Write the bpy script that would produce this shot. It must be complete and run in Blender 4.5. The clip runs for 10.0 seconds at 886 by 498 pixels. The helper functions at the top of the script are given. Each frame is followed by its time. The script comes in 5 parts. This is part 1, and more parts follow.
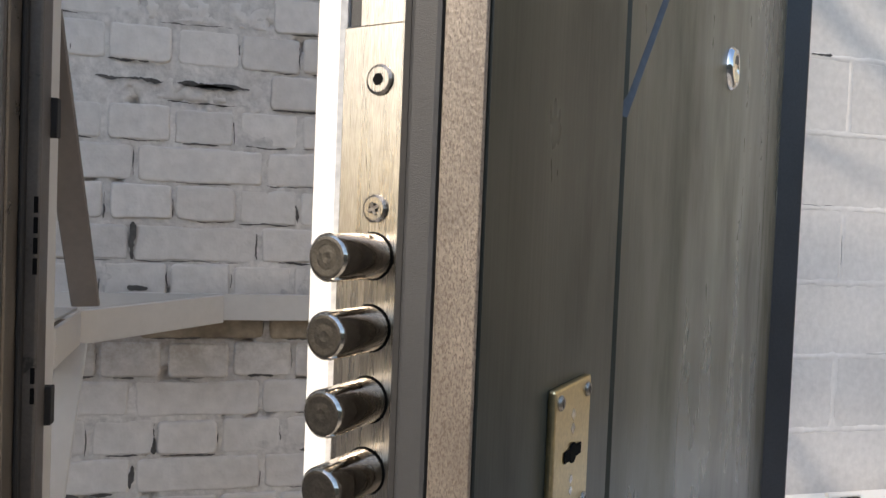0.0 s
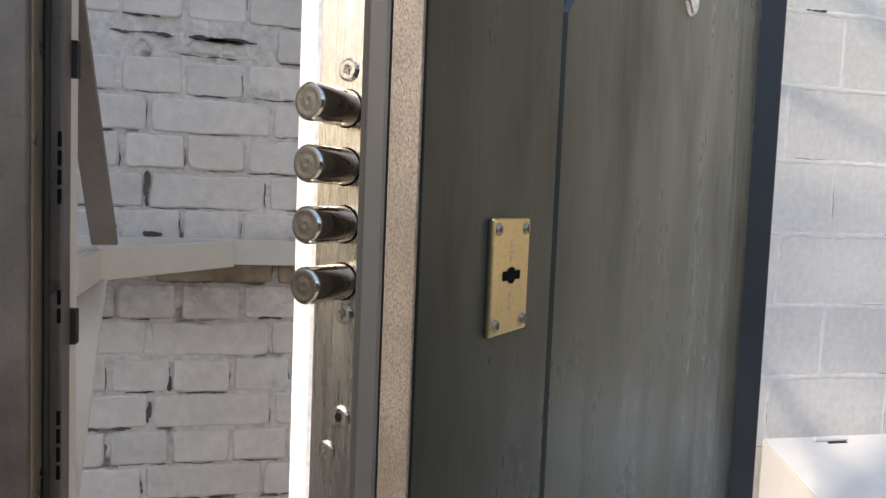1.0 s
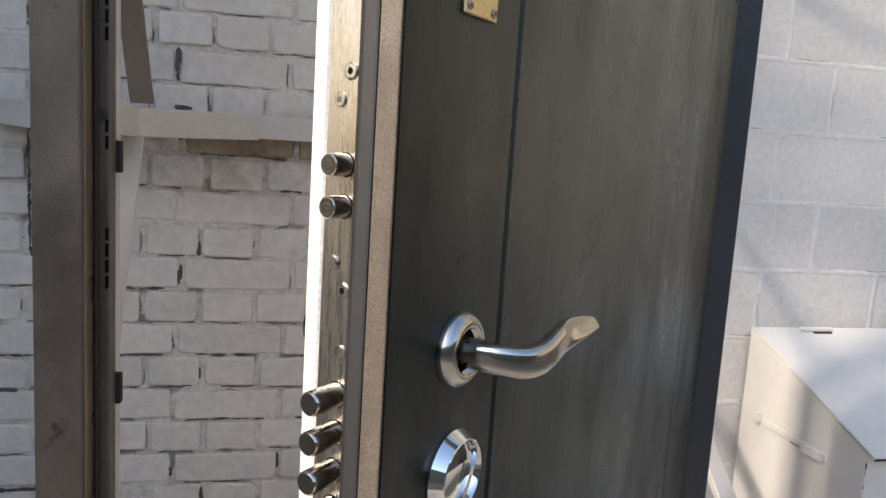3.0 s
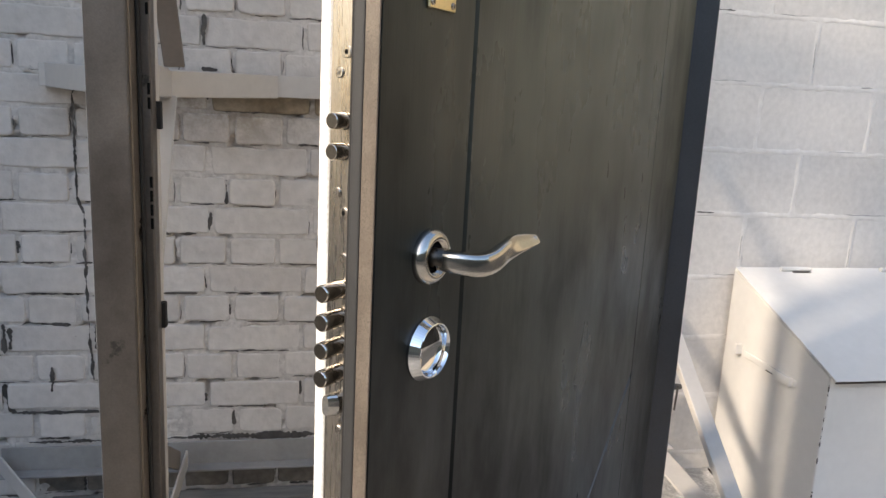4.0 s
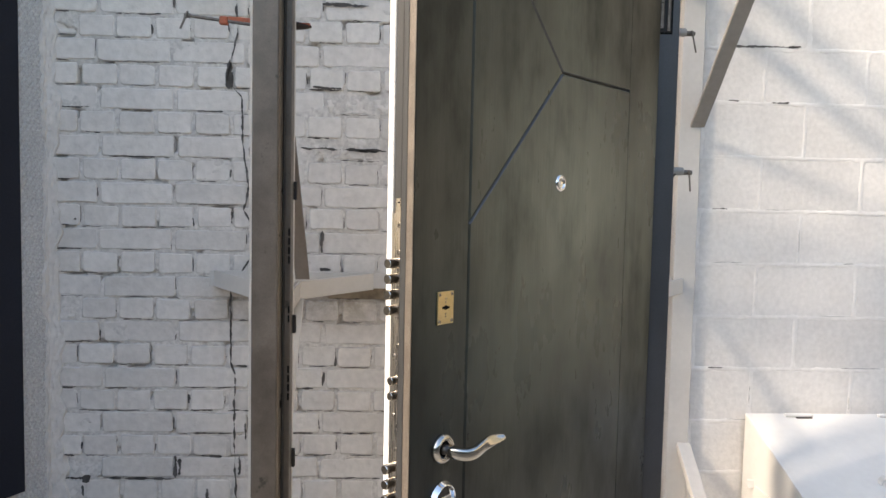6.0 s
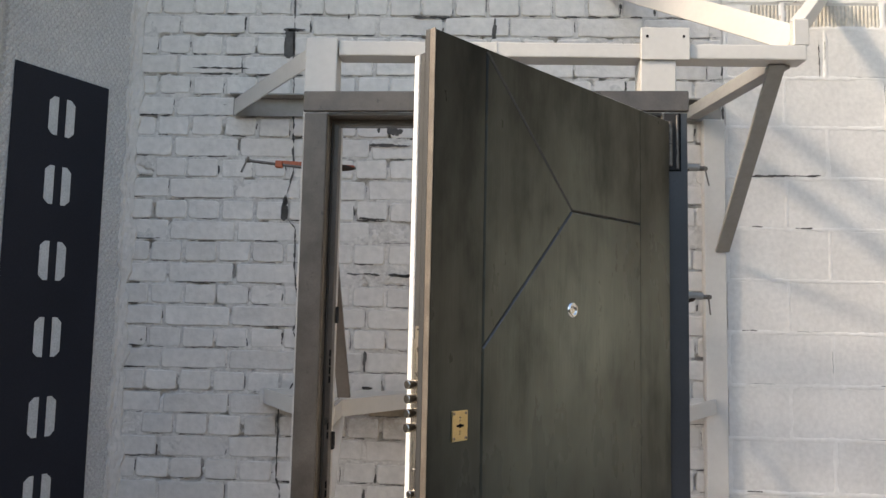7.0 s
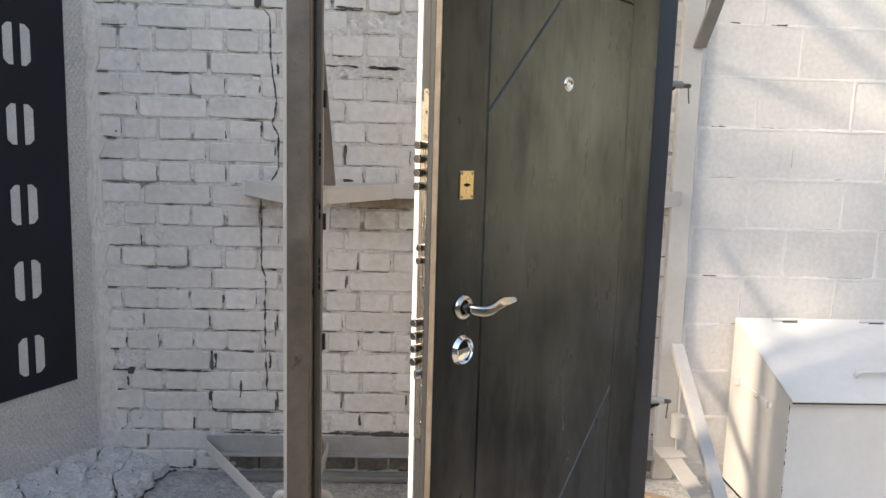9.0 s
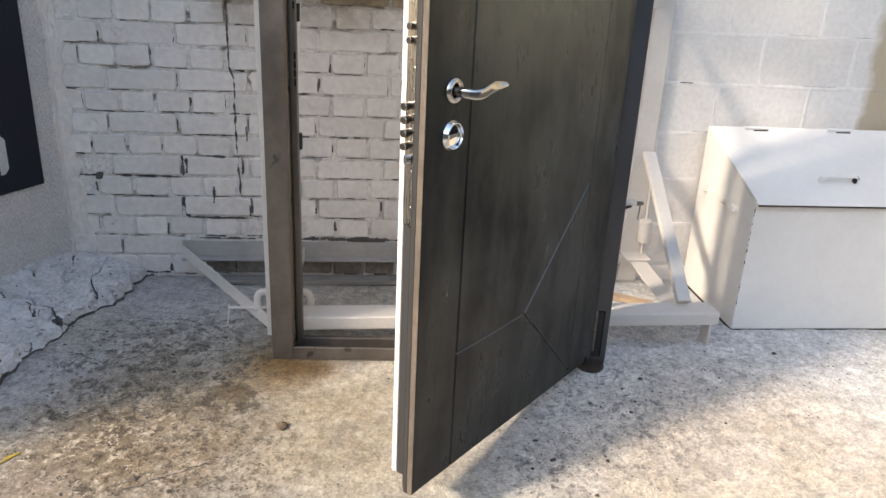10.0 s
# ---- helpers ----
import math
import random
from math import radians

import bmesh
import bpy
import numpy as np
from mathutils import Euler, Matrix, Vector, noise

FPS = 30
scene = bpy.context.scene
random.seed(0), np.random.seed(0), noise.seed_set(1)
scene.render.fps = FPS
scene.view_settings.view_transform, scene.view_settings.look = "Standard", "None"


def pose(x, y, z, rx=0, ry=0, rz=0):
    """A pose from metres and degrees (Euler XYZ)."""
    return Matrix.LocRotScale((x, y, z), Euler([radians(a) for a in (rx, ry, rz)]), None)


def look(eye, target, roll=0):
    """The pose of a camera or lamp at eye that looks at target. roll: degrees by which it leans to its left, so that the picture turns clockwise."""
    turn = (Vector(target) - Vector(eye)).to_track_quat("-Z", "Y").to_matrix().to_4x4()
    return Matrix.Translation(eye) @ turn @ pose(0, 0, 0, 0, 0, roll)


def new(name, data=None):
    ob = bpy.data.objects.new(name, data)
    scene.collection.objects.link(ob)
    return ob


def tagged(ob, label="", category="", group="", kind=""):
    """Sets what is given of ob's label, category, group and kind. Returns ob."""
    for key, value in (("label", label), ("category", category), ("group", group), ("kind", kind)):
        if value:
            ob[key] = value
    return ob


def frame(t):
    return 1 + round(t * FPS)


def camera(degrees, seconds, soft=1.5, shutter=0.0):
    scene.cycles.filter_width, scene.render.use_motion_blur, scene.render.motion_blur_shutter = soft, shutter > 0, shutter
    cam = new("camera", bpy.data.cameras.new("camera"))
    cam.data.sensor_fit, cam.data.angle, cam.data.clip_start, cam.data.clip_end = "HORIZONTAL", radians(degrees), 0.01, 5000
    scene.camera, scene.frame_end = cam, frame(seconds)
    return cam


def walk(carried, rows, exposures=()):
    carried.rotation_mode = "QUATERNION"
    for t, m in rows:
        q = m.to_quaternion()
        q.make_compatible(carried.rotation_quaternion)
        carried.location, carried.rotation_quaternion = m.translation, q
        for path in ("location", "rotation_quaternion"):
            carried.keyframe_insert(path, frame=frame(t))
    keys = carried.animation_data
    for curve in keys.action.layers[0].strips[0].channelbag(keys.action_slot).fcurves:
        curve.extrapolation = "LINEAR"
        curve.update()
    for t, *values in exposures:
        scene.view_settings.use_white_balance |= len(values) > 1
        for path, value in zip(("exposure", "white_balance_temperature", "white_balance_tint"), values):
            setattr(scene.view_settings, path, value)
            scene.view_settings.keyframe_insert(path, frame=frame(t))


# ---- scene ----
cam = camera(61.4, 10.0)
PATH = [
    (0, (0.346, -0.947, 1.331), (0.841, 0.99, 1.266), 2.3),
    (0.5, (0.348, -0.987, 1.31), (0.819, 0.953, 1.205), 2.0),
    (1, (0.353, -1.024, 1.278), (0.822, 0.916, 1.142), 2.3),
    (1.5, (0.359, -1.048, 1.232), (0.823, 0.89, 1.059), 3.0),
    (2, (0.357, -1.074, 1.197), (0.816, 0.857, 0.951), 3.0),
    (2.5, (0.35, -1.113, 1.161), (0.798, 0.822, 0.927), 3.4),
    (3, (0.35, -1.16, 1.128), (0.776, 0.775, 0.852), 3.6),
    (4.3, (0.354, -1.435, 1.146), (0.708, 0.49, 0.735), 2.4),
    (4.5, (0.371, -1.501, 1.181), (0.701, 0.428, 0.771), 2.1),
    (5, (0.425, -1.696, 1.258), (0.643, 0.256, 0.88), 3.5),
    (5.5, (0.417, -1.845, 1.359), (0.583, 0.12, 1.023), 3.6),
    (6, (0.4, -1.968, 1.427), (0.503, 0.026, 1.299), 1.2),
    (6.2, (0.405, -2.004, 1.442), (0.475, -0.006, 1.397), 0.4),
    (7.3, (0.503, -2.158, 1.45), (0.406, -0.17, 1.651), 1.0),
    (7.5, (0.51, -2.169, 1.437), (0.4, -0.181, 1.628), 0.5),
    (8, (0.485, -2.187, 1.401), (0.378, -0.192, 1.506), 1.2),
    (8.5, (0.433, -2.189, 1.365), (0.412, -0.191, 1.29), 1.5),
    (9, (0.362, -2.182, 1.319), (0.45, -0.203, 1.044), 1.6),
    (9.5, (0.305, -2.181, 1.266), (0.491, -0.248, 0.789), 2.7),
    (10, (0.299, -2.185, 1.223), (0.505, -0.326, 0.514), 2.8),
]
walk(cam, [(t, look(eye, target, roll)) for t, eye, target, roll in PATH],
     [(0, 1.16, 6600, 10), (1, 1.34, 6550, 10), (2.5, 1.2, 6500, 10), (3.2, 1.22, 6650, 10), (4.5, 1.52, 6900, 10), (5.5, 1.64, 7000, 10), (6.2, 1.6, 7000, 10), (7.5, 1.13, 7050, 10), (8, 1.16, 7050, 10), (8.5, 1.53, 7150, 10), (9, 1.7, 7150, 10), (10, 1.7, 6950, 10)])

# ---- light ----
SUN_EL, SUN_AZ = radians(35), (-0.911, -0.412)
world = bpy.data.worlds.new("sky")
scene.world = world
world.use_nodes = True
wn = world.node_tree.nodes
sky = wn.new("ShaderNodeTexSky")
sky.sky_type, sky.sun_disc = "NISHITA", False
sky.sun_elevation, sky.sun_rotation = SUN_EL, math.atan2(SUN_AZ[0], SUN_AZ[1])
sky.air_density, sky.dust_density = 1.2, 1.5
wn["Background"].inputs["Strength"].default_value = 0.15
world.node_tree.links.new(sky.outputs[0], wn["Background"].inputs["Color"])
sun = new("sun", bpy.data.lights.new("sun", "SUN"))
sun.data.energy, sun.data.angle, sun.data.color = 1.9, radians(6), (1.0, 0.87, 0.72)
sun.matrix_world = look((SUN_AZ[0] * 9, SUN_AZ[1] * 9, 9 * math.tan(SUN_EL)), (0, 0, 0))


# ---- materials ----
def mat(name, colour, rough=0.6, metal=0.0, second=None, scale=8.0, stretch=(1, 1, 1), bump=0.1, fine=120.0, amount=0.5,
        specks=None, speck_at=0.62, speck_scale=60.0, vary=0.0, spec=0.5, coat=0.0, per_object=0.0, dist=0.002, stain_shade=None, bare=None):
    """A surface with slow stains, fine grain and relief, in metres."""
    m = bpy.data.materials.new(name)
    m.use_nodes = True
    n, l = m.node_tree.nodes, m.node_tree.links
    b = n["Principled BSDF"]
    b.inputs["Metallic"].default_value, b.inputs["Specular IOR Level"].default_value = metal, spec
    b.inputs["Coat Weight"].default_value = coat
    geo, mp = n.new("ShaderNodeNewGeometry"), n.new("ShaderNodeMapping")
    tc = n.new("ShaderNodeTexCoord")
    mp.inputs["Scale"].default_value = stretch
    l.new(tc.outputs["Object"] if per_object < 0 else geo.outputs["Position"], mp.inputs["Vector"])
    big, small = n.new("ShaderNodeTexNoise"), n.new("ShaderNodeTexNoise")
    big.inputs["Scale"].default_value, big.inputs["Detail"].default_value, big.inputs["Roughness"].default_value = scale, 6, 0.62
    small.inputs["Scale"].default_value, small.inputs["Detail"].default_value = fine, 4
    for t in (big, small):
        l.new(mp.outputs[0], t.inputs["Vector"])
    ramp = n.new("ShaderNodeValToRGB")
    ramp.color_ramp.elements[0].position, ramp.color_ramp.elements[1].position = 0.5 - 0.22, 0.5 + 0.22
    c2 = second or tuple(c * 0.8 for c in colour)
    ramp.color_ramp.elements[0].color, ramp.color_ramp.elements[1].color = (*c2, 1), (*colour, 1)
    l.new(big.outputs["Fac"], ramp.inputs["Fac"])
    out = ramp.outputs["Color"]

    def blend(fac, colour_b, kind="MIX", value=None):
        nonlocal out
        mx = n.new("ShaderNodeMix")
        mx.data_type, mx.blend_type = "RGBA", kind
        if value is None:
            l.new(fac, mx.inputs["Factor"])
        else:
            mx.inputs["Factor"].default_value = value
        l.new(out, mx.inputs["A"])
        if isinstance(colour_b, tuple):
            mx.inputs["B"].default_value = (*colour_b, 1)
        else:
            l.new(colour_b, mx.inputs["B"])
        out = mx.outputs["Result"]

    grain = n.new("ShaderNodeMapRange")
    grain.inputs["From Min"].default_value, grain.inputs["From Max"].default_value = 0.3, 0.7
    grain.inputs["To Min"].default_value, grain.inputs["To Max"].default_value = 1 - amount * 0.4, 1 + amount * 0.25
    l.new(small.outputs["Fac"], grain.inputs["Value"])
    blend(None, grain.outputs["Result"], "MULTIPLY", 1.0)
    if specks:
        sp = n.new("ShaderNodeTexNoise")
        sp.inputs["Scale"].default_value, sp.inputs["Detail"].default_value, sp.inputs["Roughness"].default_value = speck_scale, 5, 0.7
        l.new(mp.outputs[0], sp.inputs["Vector"])
        cut = n.new("ShaderNodeMapRange")
        cut.inputs["From Min"].default_value, cut.inputs["From Max"].default_value = speck_at, speck_at + 0.06
        l.new(sp.outputs["Fac"], cut.inputs["Value"])
        blend(cut.outputs["Result"], specks)
    if per_object:
        info, rng = n.new("ShaderNodeObjectInfo"), n.new("ShaderNodeMapRange")
        rng.inputs["To Min"].default_value, rng.inputs["To Max"].default_value = 1 - abs(per_object), 1 + abs(per_object) * 0.5
        l.new(info.outputs["Random"], rng.inputs["Value"])
        blend(None, rng.outputs["Result"], "MULTIPLY", 1.0)
    if bare:
        (bx, slope), tint = bare
        place, rag, line = n.new("ShaderNodeSeparateXYZ"), n.new("ShaderNodeTexNoise"), n.new("ShaderNodeMath")
        rag.inputs["Scale"].default_value, rag.inputs["Detail"].default_value = 9, 5
        l.new(geo.outputs["Position"], place.inputs[0])
        l.new(geo.outputs["Position"], rag.inputs["Vector"])
        line.operation, line.inputs[1].default_value = "MULTIPLY_ADD", slope
        l.new(place.outputs["Z"], line.inputs[0])
        l.new(place.outputs["X"], line.inputs[2])
        wave = n.new("ShaderNodeMath")
        wave.operation, wave.inputs[1].default_value = "MULTIPLY_ADD", 0.10
        l.new(rag.outputs["Fac"], wave.inputs[0])
        l.new(line.outputs[0], wave.inputs[2])
        past = n.new("ShaderNodeMapRange")
        past.inputs["From Min"].default_value, past.inputs["From Max"].default_value = bx, bx + 0.04
        l.new(wave.outputs[0], past.inputs["Value"])
        blend(past.outputs["Result"], tint)
    if stain_shade:
        # a brown stain with painted shade below a bracket, ragged by noise
        (rx, rz, wide, drop), tint = stain_shade
        sep, rag = n.new("ShaderNodeSeparateXYZ"), n.new("ShaderNodeTexNoise")
        rag.inputs["Scale"].default_value, rag.inputs["Detail"].default_value, rag.inputs["Roughness"].default_value = 14, 6, 0.7
        l.new(geo.outputs["Position"], sep.inputs[0])
        l.new(geo.outputs["Position"], rag.inputs["Vector"])

        def fall(v, a, c, lo, hi):
            q = n.new("ShaderNodeMapRange")
            for key, val in (("From Min", a), ("From Max", c), ("To Min", lo), ("To Max", hi)):
                q.inputs[key].default_value = val
            l.new(v, q.inputs["Value"])
            return q.outputs["Result"]
        terms = [fall(sep.outputs["Z"], rz - drop, rz, 0, 1), fall(sep.outputs["Z"], rz, rz + 0.02, 1, 0), fall(sep.outputs["X"], rx - wide, rx - wide * 0.5, 0, 1), fall(sep.outputs["X"], rx + wide * 0.5, rx + wide, 1, 0), fall(rag.outputs["Fac"], 0.36, 0.60, 0.15, 1.1)]
        fac = terms[0]
        for t in terms[1:]:
            x = n.new("ShaderNodeMath")
            x.operation = "MULTIPLY"
            l.new(fac, x.inputs[0])
            l.new(t, x.inputs[1])
            fac = x.outputs[0]
        blend(fac, tint)
    l.new(out, b.inputs["Base Color"])
    rr = n.new("ShaderNodeMapRange")
    rr.inputs["From Min"].default_value, rr.inputs["From Max"].default_value = 0.3, 0.7
    rr.inputs["To Min"].default_value, rr.inputs["To Max"].default_value = max(0.02, rough * (1 - vary)), min(1, rough * (1 + vary))
    l.new(big.outputs["Fac"], rr.inputs["Value"])
    l.new(rr.outputs["Result"], b.inputs["Roughness"])
    if bump:
        bp = n.new("ShaderNodeBump")
        bp.inputs["Strength"].default_value, bp.inputs["Distance"].default_value = bump, dist
        l.new(small.outputs["Fac"], bp.inputs["Height"])
        l.new(bp.outputs["Normal"], b.inputs["Normal"])
    return m


PAINT_ENDS = ((2.36, 0.03), (0.42, 0.35, 0.255))
M_BRICK = mat("painted_brick", (0.635, 0.595, 0.553), 0.75, second=(0.545, 0.51, 0.476), scale=6, fine=38, bump=0.55, dist=0.006, amount=0.22, specks=(0.17, 0.155, 0.145), speck_at=0.73, speck_scale=26, per_object=0.09, stain_shade=((0.16, 1.125, 0.52, 0.20), (0.20, 0.165, 0.125)))
M_MORTAR = mat("painted_mortar", (0.615, 0.577, 0.538), 0.9, second=(0.47, 0.44, 0.41), scale=7, fine=70, bump=0.6, dist=0.005, stain_shade=((0.16, 1.125, 0.52, 0.20), (0.16, 0.13, 0.10)))
M_BLOCK = mat("painted_block", (0.70, 0.668, 0.632), 0.85, second=(0.61, 0.580, 0.548), scale=4.5, fine=55, bump=0.4, dist=0.004, amount=0.2, specks=(0.3, 0.28, 0.265), speck_at=0.745, speck_scale=55, per_object=0.06, bare=PAINT_ENDS)
M_POINTING = mat("thick_white_paint", (0.755, 0.722, 0.685), 0.8, second=(0.66, 0.63, 0.598), scale=5, fine=45, bump=0.4, dist=0.004, amount=0.2, bare=PAINT_ENDS)
M_PLASTER = mat("left_wall_sheet", (0.50, 0.488, 0.472), 0.7, second=(0.43, 0.422, 0.412), scale=4, fine=140, bump=0.3)
M_RACK = mat("light_grey_paint", (0.56, 0.53, 0.495), 0.42, second=(0.48, 0.455, 0.425), scale=5, fine=60, bump=0.10, amount=0.08, specks=(0.26, 0.21, 0.175), speck_at=0.76, speck_scale=24, vary=0.2)
M_TAUPE = mat("dark_taupe_paint", (0.20, 0.172, 0.15), 0.5, second=(0.15, 0.13, 0.115), scale=8, fine=90, bump=0.1, amount=0.15)
M_FRAME = mat("brown_grey_powder_coat", (0.124, 0.107, 0.094), 0.42, metal=0.3, second=(0.062, 0.053, 0.046), scale=8, fine=300, bump=0.2, dist=0.0008, vary=0.3, amount=0.3, specks=(0.035, 0.031, 0.028), speck_at=0.62, speck_scale=13)


def panel_material():
    """Dark brushed film: fine upright grain over smoky blotches."""
    m = bpy.data.materials.new("dark_brushed_film")
    m.use_nodes = True
    n, l = m.node_tree.nodes, m.node_tree.links
    b = n["Principled BSDF"]
    tc = n.new("ShaderNodeTexCoord")

    def layer(stretch, scale, detail, rough=0.6):
        mp, t = n.new("ShaderNodeMapping"), n.new("ShaderNodeTexNoise")
        mp.inputs["Scale"].default_value = stretch
        t.inputs["Scale"].default_value, t.inputs["Detail"].default_value, t.inputs["Roughness"].default_value = scale, detail, rough
        l.new(tc.outputs["Object"], mp.inputs["Vector"])
        l.new(mp.outputs[0], t.inputs["Vector"])
        return t.outputs["Fac"]

    def ranged(v, a, c, lo, hi):
        r = n.new("ShaderNodeMapRange")
        for key, val in (("From Min", a), ("From Max", c), ("To Min", lo), ("To Max", hi)):
            r.inputs[key].default_value = val
        l.new(v, r.inputs["Value"])
        return r.outputs["Result"]

    def mix(fac, a, c, kind="MIX"):
        x = n.new("ShaderNodeMix")
        x.data_type, x.blend_type = "RGBA", kind
        if isinstance(fac, float):
            x.inputs["Factor"].default_value = fac
        else:
            l.new(fac, x.inputs["Factor"])
        for key, val in (("A", a), ("B", c)):
            if isinstance(val, tuple):
                x.inputs[key].default_value = (*val, 1)
            else:
                l.new(val, x.inputs[key])
        return x.outputs["Result"]

    smoke, streak, fine = layer((1, 1, 0.36), 6.5, 6, 0.62), layer((1, 1, 0.06), 26, 5), layer((1, 1, 0.02), 420, 3)
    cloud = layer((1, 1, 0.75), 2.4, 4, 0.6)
    # broad pale patch: a soft reflection's glow put into the film colour
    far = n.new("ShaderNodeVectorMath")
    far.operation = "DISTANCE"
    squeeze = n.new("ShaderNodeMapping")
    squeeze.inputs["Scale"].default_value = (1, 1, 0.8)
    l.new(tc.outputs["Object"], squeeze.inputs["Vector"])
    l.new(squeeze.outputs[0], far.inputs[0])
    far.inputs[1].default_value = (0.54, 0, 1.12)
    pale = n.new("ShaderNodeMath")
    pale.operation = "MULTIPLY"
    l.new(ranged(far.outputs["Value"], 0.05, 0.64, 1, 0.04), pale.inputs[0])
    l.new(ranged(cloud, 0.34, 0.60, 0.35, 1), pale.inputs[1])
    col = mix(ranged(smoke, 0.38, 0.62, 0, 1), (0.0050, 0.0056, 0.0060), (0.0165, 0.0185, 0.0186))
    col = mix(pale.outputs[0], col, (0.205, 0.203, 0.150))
    col = mix(ranged(smoke, 0.32, 0.50, 0.42, 0), col, (0.0074, 0.0083, 0.0086))
    col = mix(ranged(streak, 0.44, 0.66, 0, 0.12), col, (0.010, 0.0103, 0.0096))
    col = mix(0.3, col, ranged(fine, 0.3, 0.7, 0.55, 1.35), "MULTIPLY")
    # slightly greyer and paler towards the bottom, over the lowest third
    height, low_grey = n.new("ShaderNodeSeparateXYZ"), n.new("ShaderNodeMath")
    l.new(tc.outputs["Object"], height.inputs[0])
    low_grey.operation = "MULTIPLY"
    l.new(ranged(height.outputs["Z"], 0.15, 0.75, 0.25, 0), low_grey.inputs[0])
    l.new(ranged(cloud, 0.35, 0.62, 0.5, 1), low_grey.inputs[1])
    col = mix(low_grey.outputs[0], col, (0.050, 0.050, 0.049))
    l.new(ranged(smoke, 0.34, 0.66, 0.11, 0.28), b.inputs["Specular IOR Level"])
    l.new(col, b.inputs["Base Color"])
    l.new(ranged(smoke, 0.35, 0.65, 0.42, 0.24), b.inputs["Roughness"])
    bp = n.new("ShaderNodeBump")
    bp.inputs["Strength"].default_value, bp.inputs["Distance"].default_value = 0.12, 0.0005
    l.new(fine, bp.inputs["Height"])
    l.new(bp.outputs["Normal"], b.inputs["Normal"])
    return m


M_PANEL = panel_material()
M_OLIVE = mat("olive_render", (0.30, 0.285, 0.22), 0.8, second=(0.22, 0.21, 0.16), scale=1, fine=20, bump=0.2)
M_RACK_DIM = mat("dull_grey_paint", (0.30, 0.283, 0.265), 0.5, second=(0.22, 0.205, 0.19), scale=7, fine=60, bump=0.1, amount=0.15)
M_RACK_MID = mat("mid_grey_paint", (0.36, 0.35, 0.335), 0.5, second=(0.25, 0.24, 0.23), scale=6, fine=60, bump=0.1, amount=0.15)
M_PLANK = mat("dusty_board", (0.24, 0.23, 0.215), 0.9, second=(0.15, 0.143, 0.133), scale=8, stretch=(0.2, 1, 1), fine=80, bump=0.3)
# paler than the panel film: the highlight on groove bevels put into colour
M_GROOVE = mat("routed_line_highlight", (0.105, 0.105, 0.103), 0.32, second=(0.07, 0.07, 0.069), scale=12, stretch=(1, 1, 0.3), fine=200, bump=0.05)
M_EDGE = mat("panel_edge", (0.215, 0.18, 0.147), 0.45, metal=0.2, second=(0.095, 0.078, 0.064), scale=32, stretch=(1, 1, 0.5), fine=1100, bump=0.35, dist=0.0008, specks=(0.085, 0.066, 0.052), speck_at=0.51, speck_scale=1500)
# frame coat made lighter and warmer: the sunlit leaf edge's reflection as colour
M_REBATE = mat("gold_sheen_coat", (0.20, 0.168, 0.135), 0.34, metal=0.5, second=(0.12, 0.10, 0.08), scale=18, fine=500, bump=0.2, dist=0.0006, vary=0.3)
M_BARE = mat("bare_beige_brick", (0.40, 0.33, 0.24), 0.9, second=(0.30, 0.25, 0.18), scale=14, fine=90, bump=0.4, dist=0.004, per_object=0.15)
# dirty lowest course, painted darker still for the shade under the wall angle
M_DIRTY_SHADED = mat("dirty_shaded_foot_brick", (0.25, 0.218, 0.185), 0.9, second=(0.10, 0.088, 0.074), scale=9, fine=60, bump=0.5, dist=0.005)
M_RIBBED = mat("painted_ribbed_clay", (0.62, 0.575, 0.51), 0.85, second=(0.44, 0.385, 0.31), scale=7, fine=60, bump=0.4, dist=0.004, per_object=0.12)
# ochre brick, darkened in colour for the shade below the wall strip
M_OCHRE = mat("ochre_shaded_brick", (0.31, 0.25, 0.175), 0.85, second=(0.15, 0.12, 0.09), scale=9, fine=60, bump=0.5, dist=0.005)
M_YARD = mat("dull_yard_render", (0.20, 0.19, 0.155), 0.9, second=(0.12, 0.115, 0.095), scale=1.2, fine=20, bump=0.2)
M_STRAW = mat("yellow_straw", (0.50, 0.36, 0.05), 0.6, fine=300, bump=0.1)
M_CLOD = mat("brown_earth_clod", (0.13, 0.095, 0.06), 0.9, second=(0.06, 0.042, 0.028), scale=60, fine=300, bump=0.4)
M_GRIT = mat("dark_grit", (0.07, 0.066, 0.062), 0.9, second=(0.03, 0.028, 0.026), scale=40, fine=300, bump=0.2)
M_SLATE = mat("dark_slate_coat", (0.052, 0.054, 0.059), 0.45, metal=0.2, second=(0.036, 0.038, 0.042), scale=7, fine=300, bump=0.2, dist=0.0008, vary=0.3, amount=0.3)
M_FLANGE = mat("grey_textured_coat", (0.030, 0.030, 0.031), 0.55, second=(0.022, 0.022, 0.023), scale=20, fine=2600, bump=0.4, dist=0.0006)
M_RUBBER = mat("black_rubber", (0.012, 0.011, 0.011), 0.75, fine=300, bump=0.1)
M_WHITE = mat("white_powder_coat", (0.80, 0.79, 0.77), 0.45, second=(0.76, 0.75, 0.73), scale=6, fine=300, bump=0.05)
M_STEEL = mat("brushed_steel", (0.42, 0.385, 0.345), 0.28, metal=1.0, second=(0.31, 0.28, 0.25), scale=50, stretch=(6, 6, 0.25), fine=700, bump=0.25, dist=0.0004, vary=0.2, amount=0.8)
M_BOLT = mat("nickel_bolt", (0.80, 0.73, 0.64), 0.10, metal=1.0, scale=60, fine=600, bump=0.05, vary=0.3)
